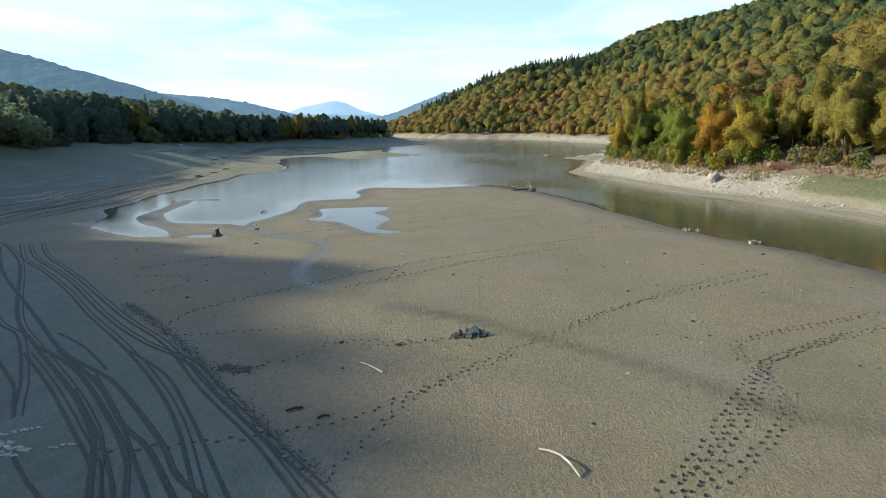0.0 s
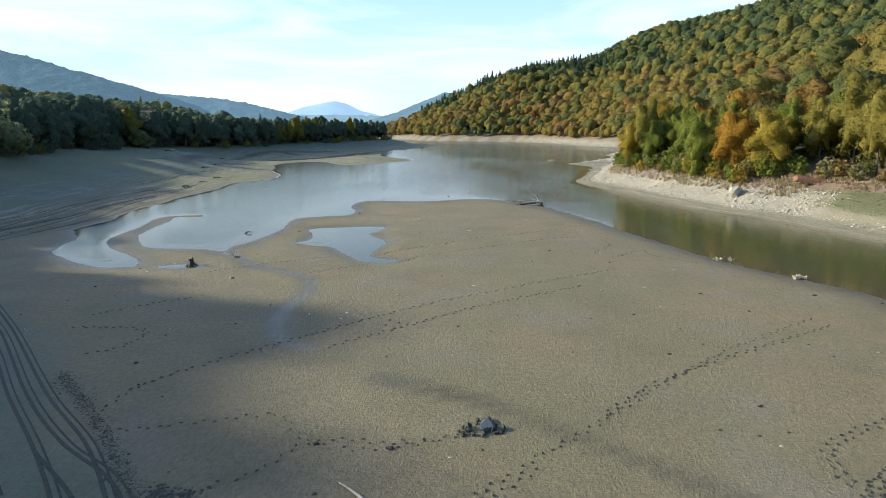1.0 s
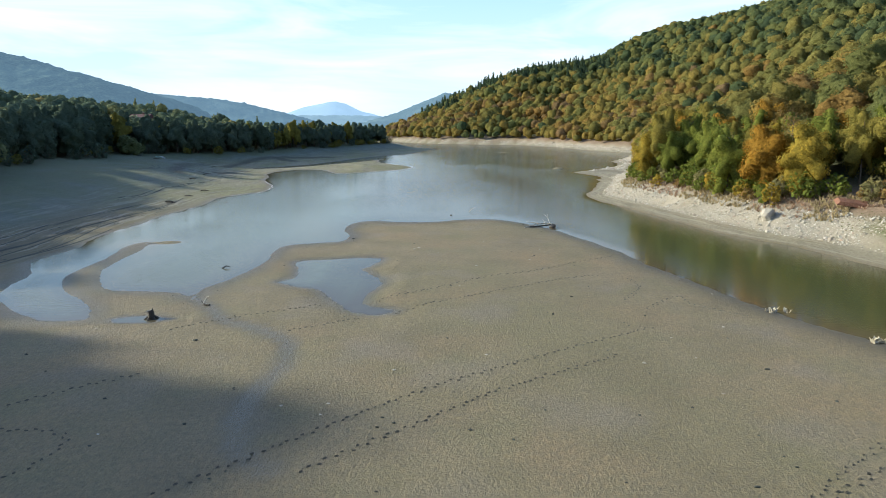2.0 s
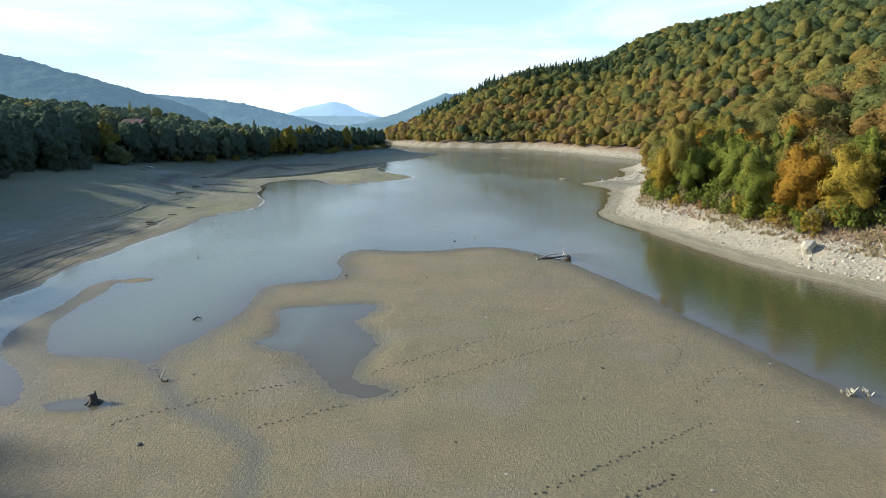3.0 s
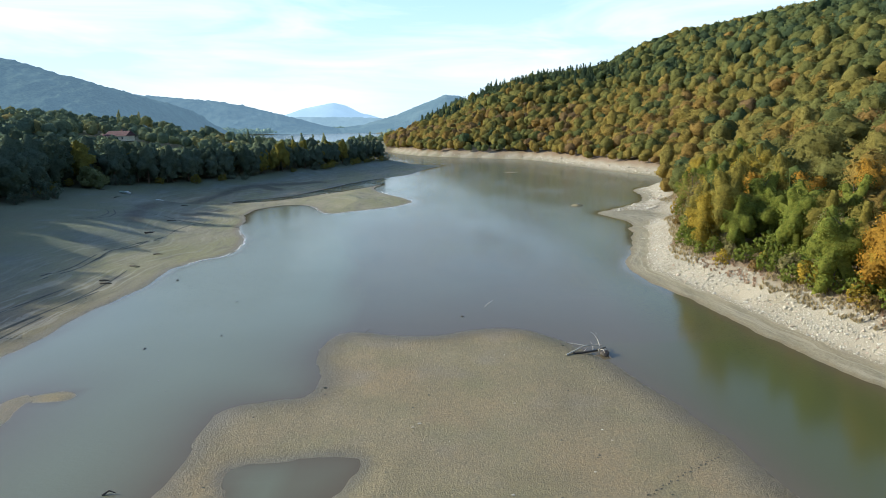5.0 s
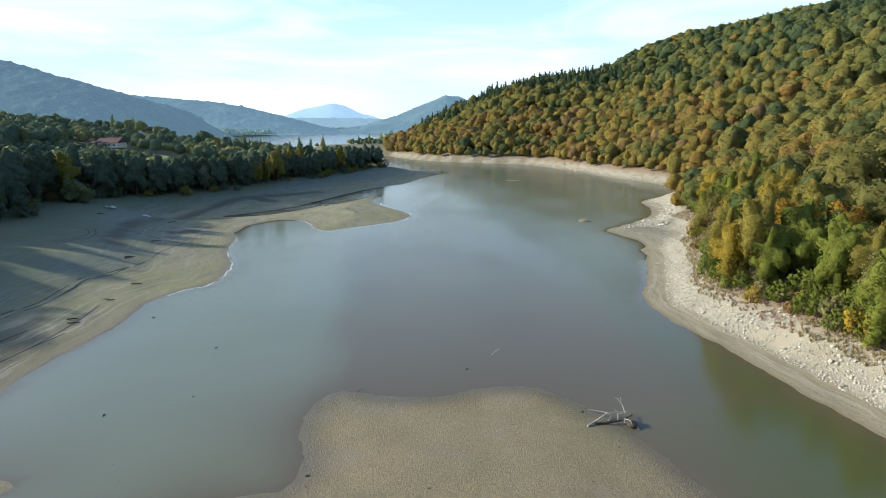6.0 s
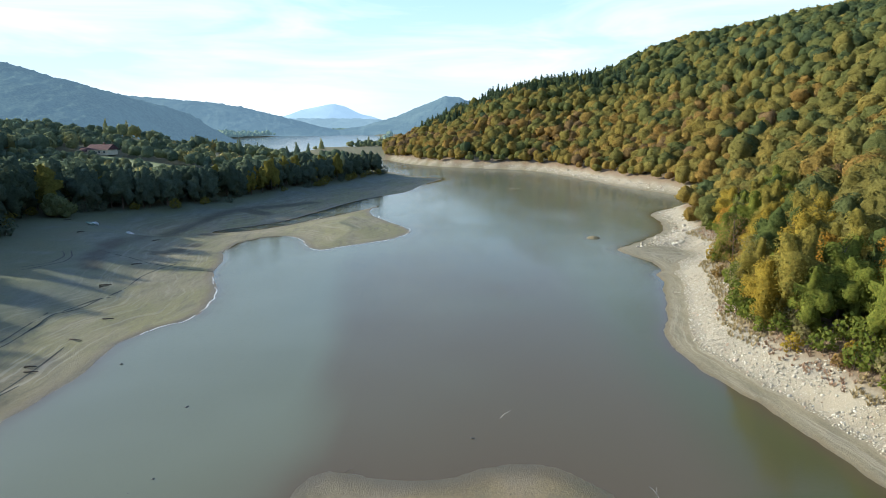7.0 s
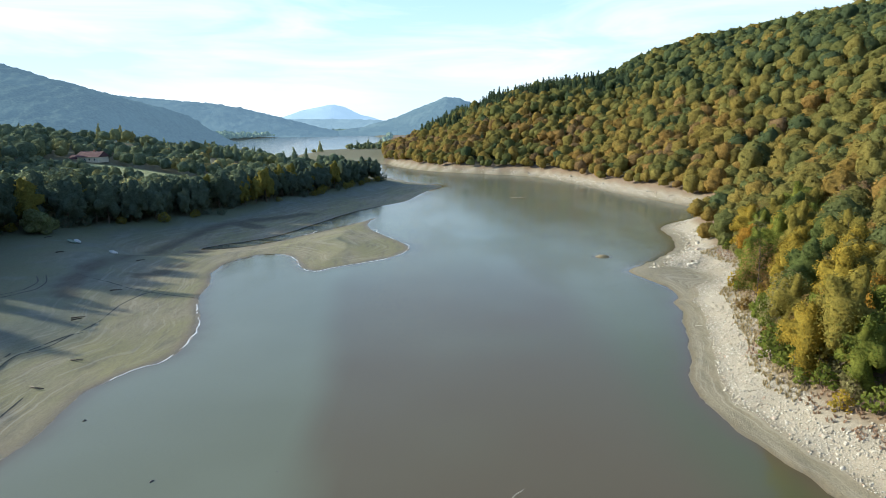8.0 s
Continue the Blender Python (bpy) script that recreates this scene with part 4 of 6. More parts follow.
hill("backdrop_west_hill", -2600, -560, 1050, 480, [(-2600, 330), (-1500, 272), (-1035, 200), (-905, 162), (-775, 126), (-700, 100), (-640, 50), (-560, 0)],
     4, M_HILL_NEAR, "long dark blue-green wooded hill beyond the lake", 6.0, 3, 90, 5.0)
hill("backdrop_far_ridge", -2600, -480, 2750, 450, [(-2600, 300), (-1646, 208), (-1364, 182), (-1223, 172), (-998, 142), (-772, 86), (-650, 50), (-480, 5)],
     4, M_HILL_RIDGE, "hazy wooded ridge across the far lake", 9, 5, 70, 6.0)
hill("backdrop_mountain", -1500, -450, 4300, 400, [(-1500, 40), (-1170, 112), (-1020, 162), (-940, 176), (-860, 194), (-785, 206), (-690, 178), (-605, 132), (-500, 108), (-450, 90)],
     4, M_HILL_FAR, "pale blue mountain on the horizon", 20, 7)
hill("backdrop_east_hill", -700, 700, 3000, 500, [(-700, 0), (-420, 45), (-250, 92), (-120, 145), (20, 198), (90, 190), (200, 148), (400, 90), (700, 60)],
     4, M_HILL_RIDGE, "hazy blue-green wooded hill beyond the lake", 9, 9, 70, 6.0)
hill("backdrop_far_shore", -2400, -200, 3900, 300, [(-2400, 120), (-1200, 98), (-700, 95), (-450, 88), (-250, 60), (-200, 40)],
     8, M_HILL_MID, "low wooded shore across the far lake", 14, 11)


# ---- single trees on the two banks: trunk with limbs, crown of leaf sprays ----
def tree_proto(name, seed, leaf, tall, width, low, label, leaves=3000, bare=0.0, spray=0.165, core=0.66):
    rng, py = np.random.default_rng(seed), random.Random(seed)
    root = tagged(new(name), label, "tree")
    c, r = crown_shape(rng, 11, width, tall, low)
    r = r * 1.15
    bm = bmesh.new()
    lean = (py.uniform(-0.6, 0.6), py.uniform(-0.6, 0.6))
    stem = [(lean[0] * t * t, lean[1] * t * t, -0.8 + (tall * 0.86 + 0.8) * t) for t in (0, 0.1, 0.3, 0.55, 0.8, 1.0)]
    tube(bm, stem, 0.028 * tall * 0.6, 0.03, 8, 0.2, py)
    for cc in c[1:]:
        z0 = max(low * 0.6, cc[2] - py.uniform(1.0, 2.4))
        mid = (cc[0] * 0.45 + py.uniform(-0.3, 0.3), cc[1] * 0.45 + py.uniform(-0.3, 0.3), (z0 + cc[2]) / 2)
        tube(bm, [(lean[0] * 0.3, lean[1] * 0.3, z0), mid, tuple(cc)], 0.09, 0.025, 4, 0.2, py)
        for _ in range(1):
            tip = tuple(v + py.uniform(-0.9, 0.9) for v in cc)
            tube(bm, [mid, tuple((a + b) / 2 + py.uniform(-0.2, 0.2) for a, b in zip(mid, tip)), tip], 0.035, 0.01, 3, 0.2, py)
    part("trunk", bm, root, M_BARK)
    n = int(leaves * (1 - bare))
    p, d = on_lobes(rng, c, r, n)
    shade = rng.uniform(0.55, 1.0, (len(p), 1)) ** 0.5
    ctr = c[np.argmin(((p[:, None] - c[None]) ** 2).sum(2) / r[None] ** 2, axis=1)]
    p = ctr + (p - ctr) * shade
    # sprays hang in small drooping fans
    dome = p - np.array([0, 0, low + (tall - low) * 0.4])
    dome /= np.linalg.norm(dome, axis=1, keepdims=True)
    co, q, nor = flakes(rng, p, d * 0.6 + dome * 0.6 + np.array([0, 0, 0.25]), spray, 0.5)
    if core:
        cv, cf, cn = lobed(rng, c, r * core, c[0], ico(3), (tall - low) / (2.2 * width), 0.08)
        q = np.vstack([q[:, [0, 1, 2]], q[:, [0, 2, 3]], cf + len(co)])
        co, nor = np.vstack([co, cv]), np.vstack([nor, cn])
    me = mesh_from("crown", co, q, None, LEAVES[leaf])
    me.normals_split_custom_set_from_vertices(nor)
    part("crown", me, root)
    return root


def bush_proto(name, seed, leaf, tall, width, label, leaves=340):
    rng, py = np.random.default_rng(seed), random.Random(seed)
    root = tagged(new(name), label, "bush")
    c, r = crown_shape(rng, 8, width, tall, 0.15)
    bm = bmesh.new()
    for cc in c:
        tube(bm, [(py.uniform(-0.2, 0.2), py.uniform(-0.2, 0.2), -0.3), tuple(cc * np.array([0.5, 0.5, 0.45])), tuple(cc)], 0.05, 0.012, 5, 0.2, py)
    part("branchwork", bm, root, M_BARK)
    p, d = on_lobes(rng, c, r, leaves)
    co, q, nor = flakes(rng, p, d + np.array([0, 0, 0.4]), 0.04 * width + 0.13, 0.55)
    me = mesh_from("foliage", co, q, None, LEAVES[leaf])
    me.normals_split_custom_set_from_vertices(nor)
    part("foliage", me, root)
    return root


def place(proto, x, y, scale, turn, first):
    m = pose(x, y, height(x, y) - 0.1, 0, 0, turn)
    if first:
        proto.matrix_basis, proto.scale = m, (scale,) * 3
        return proto
    c = copy_thing(proto, m)
    c.scale = (scale, scale, scale * random.uniform(0.92, 1.1))
    return c


def plant(protos, weights, xy, group, lo, hi, seed, larger=None):
    py = random.Random(seed)
    used = set()
    for x, y in xy:
        k = py.choices(range(len(protos)), weights)[0]
        tagged(place(protos[k], float(x), float(y), py.uniform(lo, hi) * (larger(y) if larger else 1.0), py.uniform(0, 360), k not in used), group=group)
        used.add(k)
    for k, proto in enumerate(protos):
        if k not in used:
            for o in (*proto.children_recursive, proto):
                bpy.data.objects.remove(o)


def bank_trees():
    e = "autumn broad-leaved tree on the stony bank"
    kinds = [tree_proto("beech_tree", 1, "green", 13.5, 4.7, 0.2, "tall green leafy tree at the forest edge"),
             tree_proto("beech_tree", 2, "olive", 14.5, 5.0, 0.2, "olive-green leafy tree turning in autumn"),
             tree_proto("maple_tree", 3, "yellow", 13.0, 4.8, 0.2, "bright yellow autumn tree above the stones"),
             tree_proto("hornbeam_tree", 4, "orange", 12.5, 4.7, 0.3, "orange autumn tree at the forest edge"),
             tree_proto("oak_tree", 5, "russet", 12.5, 4.9, 0.3, "thin russet-brown tree losing its leaves", 2600, 0.35, 0.15, 0.0),
             tree_proto("alder_tree", 6, "deep", 13.0, 4.4, 0.2, "dark green shaded tree in the wood"),
             tree_proto("willow_tree", 7, "grey", 11.5, 4.6, 0.2, "grey-green half bare tree on the bank", 2600, 0.3, 0.15, 0.0)]
    xy = scatter(36, 330, 56, 300, 6.7, 25)
    z, dr, *_ = land(xy[:, 0], xy[:, 1])
    start = 12.8 + 2.6 * lattice(xy[:, 0], xy[:, 1], 12, 61) + 6 * smooth(-xy[:, 1], -146, -134)
    xy = xy[(dr > start) & (dr < 34) & (np.hypot(xy[:, 0] - 70, xy[:, 1] - 129.5) > 5)]
    plant(kinds, (7, 6.5, 4, 2.2, 2.2, 2.0, 2.6), xy, "trees along the stony bank", 0.85, 1.2, 71)


def shore_trees():
    kinds = [tree_proto("alder_tree", 11, "dark", 13.5, 4.8, 0.5, "dark green tree in the shade above the beach", 640, 0, 0.36, 0.74),
             tree_proto("willow_tree", 12, "bluish", 13.0, 4.9, 0.4, "green leafy tree behind the beach", 640, 0, 0.36, 0.74),
             tree_proto("poplar_tree", 13, "olive", 14.5, 4.2, 0.8, "olive tree at the edge of the lakeside wood", 640, 0, 0.36, 0.74),
             tree_proto("birch_tree", 14, "yellow", 12.0, 3.6, 0.8, "small yellow tree among dark ones", 640, 0, 0.33, 0.74)]
    xy = scatter(-180, -40, 205, 575, 6.2, 26)
    z, dr, dl, *_ = land(xy[:, 0], xy[:, 1])
    start = west_edge(xy[:, 0], xy[:, 1])
    keep = (dl > start) & (dl < start + 17) & (xy[:, 1] > 210)
    keep &= (xy[:, 1] > 345) | (xy[:, 1] < 250) | (np.random.default_rng(6).random(len(xy)) < 0.88)
    xy = xy[keep]
    plant(kinds, (12, 5, 1.6, 0.25), xy, "trees along the beach", 0.85, 1.2, 72, lambda y: 1.0 + 0.32 * float(smooth(-y, -370, -330) * smooth(y, 245, 285)))


def bushes():
    kinds = [bush_proto("bush", 21, "green", 2.6, 1.7, "low green bush below the trees"),
             bush_proto("bush", 22, "russet", 2.0, 1.5, "low rust-brown bush on the stony bank"),
             bush_proto("bush", 23, "yellow", 2.4, 1.6, "yellowing bush below the trees"),
             bush_proto("bush", 24, "grey", 2.2, 1.6, "pale grey-green bush on the bank")]
    xy = scatter(36, 120, 60, 300, 2.9, 27)
    z, dr, *_ = land(xy[:, 0], xy[:, 1])
    keep = (dr > 11.6 + 2.6 * lattice(xy[:, 0], xy[:, 1], 10, 62)) & (dr < 21.0)
    keep &= (dr > 10 + 8 * smooth(-xy[:, 1], -146, -134)) & (np.hypot(xy[:, 0] - 69.5, xy[:, 1] - 128.5) > 5)
    keep &= np.random.default_rng(3).random(len(xy)) < 0.86
    plant(kinds, (6, 2.0, 3, 3), xy[keep], "bushes along the stony bank", 0.8, 1.75, 73)
    low = [bush_proto("shrub", 31, "dark", 4.0, 3.0, "dark green shrub in front of the wood", 420),
           bush_proto("shrub", 32, "olive", 3.4, 2.6, "olive shrub in front of the wood", 420)]
    xy = scatter(-180, -40, 205, 590, 8.0, 28)
    z, dr, dl, *_ = land(xy[:, 0], xy[:, 1])
    start = west_edge(xy[:, 0], xy[:, 1])
    plant(low, (3, 2), xy[(dl > start - 7) & (dl < start)], "shrubs above the beach", 0.8, 1.4, 74)
    pale = bush_proto("round_willow_bush", 33, "pale", 8.0, 6.6, "large round pale green willow bush before dark trees", 3200)
    place(pale, -149, 322, 1.0, 0, True)


bank_trees()
shore_trees()
bushes()


# ---- stones of the eastern bank ----
def stone_mesh(seed, flatness=0.6):
    rng = np.random.default_rng(seed)
    v = ICO_V * rng.uniform(0.62, 1.12, (len(ICO_V), 1)) * np.array([1.2, 0.85, flatness])
    v = np.clip(v, -0.82, 0.82) + rng.normal(0, 0.04, v.shape)
    return v


def spots_on(x0, x1, y0, y1, gap, seed, lo, hi, chance=1.0):
    xy = scatter(x0, x1, y0, y1, gap, seed)
    z, dr, *_ = land(xy[:, 0], xy[:, 1])
    keep = (dr > lo) & (dr < hi) & (np.random.default_rng(seed).random(len(xy)) < chance)
    return xy[keep], z[keep], dr[keep]


def rubble(name, xy, z, sizes, label, seed):
    rng = np.random.default_rng(seed)
    forms = [stone_mesh(300 + i, rng.uniform(0.45, 0.85)) for i in range(14)]
    cos, fs = [], []
    for i, ((x, y), zz, s) in enumerate(zip(xy, z, sizes)):
        v = forms[i % 14]
        a = rng.uniform(0, 6.28)
        ca, sa = math.cos(a), math.sin(a)
        tip = rng.normal(0, 0.25)
        cos.append(np.stack([(v[:, 0] * ca - v[:, 1] * sa) * s + x, (v[:, 0] * sa + v[:, 1] * ca) * s + y, (v[:, 2] + v[:, 0] * tip) * s + zz + s * 0.12], 1))
        fs.append(ICO_F + i * len(ICO_V))
    me = mesh_from(name, np.vstack(cos), np.vstack(fs), None, M_STONE_ISLE, flat=True)
    return tagged(new(name, me), label, "stones", kind="stuff")


def stone_material(name, island):
    k = Mat(name)
    r = k.island if island else k.random()
    col = k.ramp(r, [(0.0, (0.27, 0.235, 0.185)), (0.35, (0.36, 0.335, 0.275)), (0.7, (0.41, 0.385, 0.325)), (0.92, (0.50, 0.48, 0.42)), (1.0, (0.34, 0.24, 0.18))])
    fine = k.noise(5.0, 5)
    col = k.mix(k.math("MULTIPLY", k.ramp(fine, [(0.4, 0.0), (0.65, 1.0)]), 0.4), col, (0.24, 0.21, 0.165))
    return k.done(col, 0.92, k.bump(fine, 0.6, 0.05))


M_STONE_ISLE, M_STONE_ONE = stone_material("pale_rubble", True), stone_material("pale_boulder", False)
rs = np.random.default_rng(5)
xy, z, dr = spots_on(34, 100, 60, 305, 0.36, 41, 4.6, 13.5, 0.78)
keep = (lattice(xy[:, 0], xy[:, 1], 7, 66) > 0.20 + 0.07 * np.maximum(dr - 8.5, 0)) & ((xy[:, 1] > 117 + 6 * lattice(xy[:, 0], xy[:, 1], 3, 68)) | (dr < 7) & (rs.random(len(xy)) < 0.10))
rubble("bank_rubble", xy[keep], z[keep], np.exp(rs.normal(-2.0, 0.45, keep.sum())), "pale broken limestone rubble covering the lake bank", 42)
xy, z, dr = spots_on(-20, 150, 290, 735, 1.35, 43, 2.8, 10.5, 0.62)
rubble("far_rubble", xy, z, np.exp(rs.normal(-0.95, 0.4, len(xy))), "pale rubble along the distant lake bank", 44)


def boulders():
    py = random.Random(8)
    shapes = []
    for i in range(10):
        me = mesh_from("stone", stone_mesh(500 + i, py.uniform(0.5, 0.9)), ICO_F, None, M_STONE_ONE, flat=True)
        shapes.append(me)
    xy, z, dr = spots_on(34, 90, 118, 270, 2.8, 45, 5.5, 13.5, 0.8)
    for (x, y), zz in list(zip(xy, z))[:260]:
        s = py.uniform(0.20, 0.36)
        ob = new("stone", py.choice(shapes))
        ob.parent = ground
        ob.matrix_basis = pose(x, y, zz + s * 0.18, py.uniform(-15, 15), py.uniform(-15, 15), py.uniform(0, 360)) @ Matrix.Scale(s, 4)
    rng = np.random.default_rng(12)
    rock = np.clip(ROUND_V * rng.uniform(0.80, 1.12, (len(ROUND_V), 1)) * np.array([1.0, 0.75, 1.15]), -0.86, 0.86) + rng.normal(0, 0.04, ROUND_V.shape)
    big = tagged(new("boulder", mesh_from("boulder", rock, ROUND_F, None, M_STONE_ONE, flat=True)), "large pale boulder among the bank rubble", "boulder")
    big.matrix_basis = pose(59.6, 137.2, height(59.6, 137.2) + 0.7, 10, -38, 40) @ Matrix.Scale(1.45, 4)
    # slabs lying in rows on the muddy track
    for x0, y0, dx, dy, n in ((-22.6, 27.6, 2.6, 1.2, 15), (-21.3, 26.9, 2.2, -0.3, 13), (-22.0, 26.4, 3.0, 0.1, 15), (-21.6, 25.9, 2.2, 0.2, 11), (-22.2, 27.1, 1.9, 0.3, 11), (-18.4, 26.6, 1.2, 0.5, 5)):
        for i in range(n):
            t = (i + py.uniform(-0.2, 0.2)) / n
            s = py.uniform(0.07, 0.17)
            x, y = x0 + dx * t, y0 + dy * t + py.uniform(-0.16, 0.16)
            ob = new("stone", py.choice(shapes))
            ob.parent = ground
            ob.matrix_basis = pose(x, y, height(x, y) + s * 0.2, 0, 0, py.uniform(-30, 30)) @ Matrix.Diagonal((s * 1.25, s, s * 0.7, 1))


boulders()


# ---- dry grass and reddish scrub between stones and trees ----
def tufts(name, xy, z, tall, material, label, blades=9, seed=1):
    rng = np.random.default_rng(seed)
    n = len(xy) * blades
    base = np.repeat(np.column_stack([xy, z]), blades, 0)
    a = rng.uniform(0, 6.28, n)
    root = base + np.column_stack([np.cos(a), np.sin(a), np.zeros(n)]) * rng.uniform(0, 0.25, (n, 1)) - np.array([0, 0, 0.05])
    h = tall * rng.uniform(0.5, 1.3, n)
    tip = root + np.column_stack([np.cos(a) * h * 0.55, np.sin(a) * h * 0.55, h])
    side = np.column_stack([-np.sin(a), np.cos(a), np.zeros(n)]) * (0.05 + 0.05 * h)[:, None]
    mid = (root + tip) / 2 + np.array([0, 0, 0.12]) * h[:, None]
    co = np.stack([root - side, root + side, mid + side * 1.3, tip, mid - side * 1.3], 1).reshape(-1, 3)
    f = np.arange(n)[:, None] * 5
    tri = np.vstack([f + [0, 1, 2], f + [0, 2, 4], f + [4, 2, 3]])
    return tagged(new(name, mesh_from(name, co, tri, None, material, flat=True)), label, "grass", kind="stuff")


M_DRY = leaf_material("dry_straw_grass", (0.56, 0.46, 0.27), (0.44, 0.35, 0.20))
M_RED = leaf_material("reddish_scrub", (0.46, 0.31, 0.22), (0.54, 0.40, 0.28))
M_GRASS = leaf_material("green_grass", (0.095, 0.125, 0.035), (0.16, 0.165, 0.06))
xy, z, dr = spots_on(34, 110, 62, 300, 0.95, 51, 9.8, 20.0, 0.7)
keep = (xy[:, 1] > 128) | (dr > 14.2 + lattice(xy[:, 0], xy[:, 1], 5, 69) * 1.6)
xy, z, dr = xy[keep], z[keep], dr[keep]
red = (lattice(xy[:, 0], xy[:, 1], 8, 67) > 0.62) & (dr < 17)
tufts("reddish_scrub", xy[red], z[red], 0.55, M_RED, "reddish brown low scrub on the upper bank", 8, 52)
tufts("dry_grass", xy[~red], z[~red], 0.75, M_DRY, "dry straw-coloured grass on the upper bank", 8, 53)
xy, z, dr = spots_on(60, 110, 62, 127, 0.62, 54, 8.6, 15.5, 0.8)
tufts("green_grass", xy, z, 0.09, M_GRASS, "short green grass above the beach", 7, 55)


# ---- footprints and wheel ruts in the mud ----
TRAILS = [
    [(-19.2, 42.3), (-14.3, 43.4), (-11.2, 44.4), (-9.6, 43.9), (-7.7, 41.2), (-5.2, 40.3), (-2.5, 40.5), (1.2, 42.2)],
    [(-12.4, 36.2), (-9.4, 38.3), (-8.0, 40.6), (-5.7, 41.4), (-3.3, 40.9), (1.4, 41.6)],
    [(-7.8, 28.2), (-4.7, 29.6), (-1.3, 33.0), (1.6, 36.4), (6.9, 41.4), (11.5, 45.8), (20.5, 53.9), (32.4, 62.5)],
    [(-5.0, 24.4), (-2.6, 30.2), (-1.0, 33.0), (1.9, 35.9), (4.4, 38.2)],
    [(8.4, 22.4), (11.7, 26.0), (16.3, 32.0), (19.6, 36.0), (22.6, 38.3), (32.7, 43.9)],
    [(9.3, 22.4), (12.5, 26.0), (16.2, 30.6), (19.1, 35.1), (20.4, 36.9), (28.7, 42.1)],
    [(10.3, 22.7), (13.3, 25.0), (17.3, 29.3), (18.5, 31.9), (19.1, 35.1), (19.1, 37.9), (21.4, 41.1), (35.2, 47.4)],
    [(-8.2, 92.4), (-2.8, 96.3), (5.3, 102.9), (11.8, 105.9), (19.7, 112.1), (25.4, 116.1)],
    [(-5.8, 87.5), (-0.8, 91.2), (10.4, 98.6), (15.7, 101.9), (20.2, 103.4)],
    [(-27.8, 81.9), (-24.6, 84.5), (-19.7, 87.3), (-14.1, 90.4)],
    [(-15.9, 81.1), (-13.2, 82.8), (-9.1, 85.4)],
    [(20.1, 91.4), (23.5, 97.0), (23.4, 101.8)],
    [(21.5, 88.0), (26.7, 92.9), (27.2, 89.3), (31.6, 84.8)],
    [(-20.8, 45.0), (-19.7, 49.5), (-13.5, 56.3), (-4.4, 64.9), (1.9, 69.8), (20.2, 81.7)],
    [(-9.1, 55.8), (-4.0, 60.1), (3.7, 66.8), (14.5, 73.7)],
    [(-31.8, 61.2), (-25.1, 60.0), (-25.5, 55.7), (-27.7, 54.8)],
    [(9.2, 44.1), (13.7, 48.4), (19.0, 52.0), (32.9, 60.5)],
    [(-32.3, 64.9), (-29.5, 67.5), (-25.4, 70.4)],
    [(-16.5, 26.2), (-12.0, 27.0), (-8.5, 27.8)],
]


def spaced(line, gap):
    """Places at even steps along a polyline, with headings."""
    line = curve(line, 8)
    seg = np.linalg.norm(np.diff(line, axis=0), axis=1)
    s = np.concatenate([[0], np.cumsum(seg)])
    t = np.arange(0, s[-1], gap)
    x, y = np.interp(t, s, line[:, 0]), np.interp(t, s, line[:, 1])
    return x, y, np.arctan2(np.gradient(y), np.gradient(x)) if len(t) > 1 else np.zeros(len(t))


def footprints(trail, seed, gap, wide, size, label):
    rng = np.random.default_rng(seed)
    x, y, a = spaced(trail, gap)
    n = len(x)
    side = np.where(np.arange(n) % 2, 1, -1) * wide + rng.normal(0, 0.05, n)
    x, y = x - np.sin(a) * side + rng.normal(0, 0.06, n), y + np.cos(a) * side + rng.normal(0, 0.06, n)
    z = land(x, y)[0]
    a = a + rng.normal(0, 0.25, n)
    k = np.arange(8) / 8 * 2 * math.pi
    cos, fs = [], []
    for i in range(n):
        if z[i] < 0.02:
            continue
        s = size * rng.uniform(0.8, 1.25)
        ca, sa = math.cos(a[i]), math.sin(a[i])
        rows = []
        for rad, hh in ((1.3, 0.004), (1.08, 0.045), (0.8, 0.022), (0.3, 0.012)):
            lift = hh * (1 + 0.5 * rng.random(8)) if hh > 0.03 else hh
            u, v = np.cos(k) * rad * s, np.sin(k) * rad * s * 0.5
            rows.append(np.column_stack([x[i] + u * ca - v * sa, y[i] + u * sa + v * ca, np.full(8, z[i]) + lift]))
        base = len(cos) * 32
        cos.append(np.vstack(rows))
        for r in range(3):
            for j in range(8):
                fs.append((base + r * 8 + j, base + r * 8 + (j + 1) % 8, base + r * 8 + 8 + (j + 1) % 8, base + r * 8 + 8 + j))
        fs.append(tuple(base + 24 + j for j in (0, 2, 4, 6)))
    if cos:
        tagged(new("footprint_trail", mesh_from("footprint_trail", np.vstack(cos), np.array(fs), None, M_PRINT)), label, "footprints", kind="stuff")


M_PRINT = plain("churned_damp_mud", (0.092, 0.083, 0.060), 0.75, 4, 0.3, 0.5)
for i, trail in enumerate(TRAILS):
    beasts = i in (4, 5, 6)
    footprints(trail, 600 + i, 0.40 if beasts else 0.58, 0.24 if beasts else 0.12, 0.105 if beasts else 0.085 if i < 4 else 0.115,
               "trail of deep dark hoof prints in mud" if beasts else "line of dark footprints across the mud")

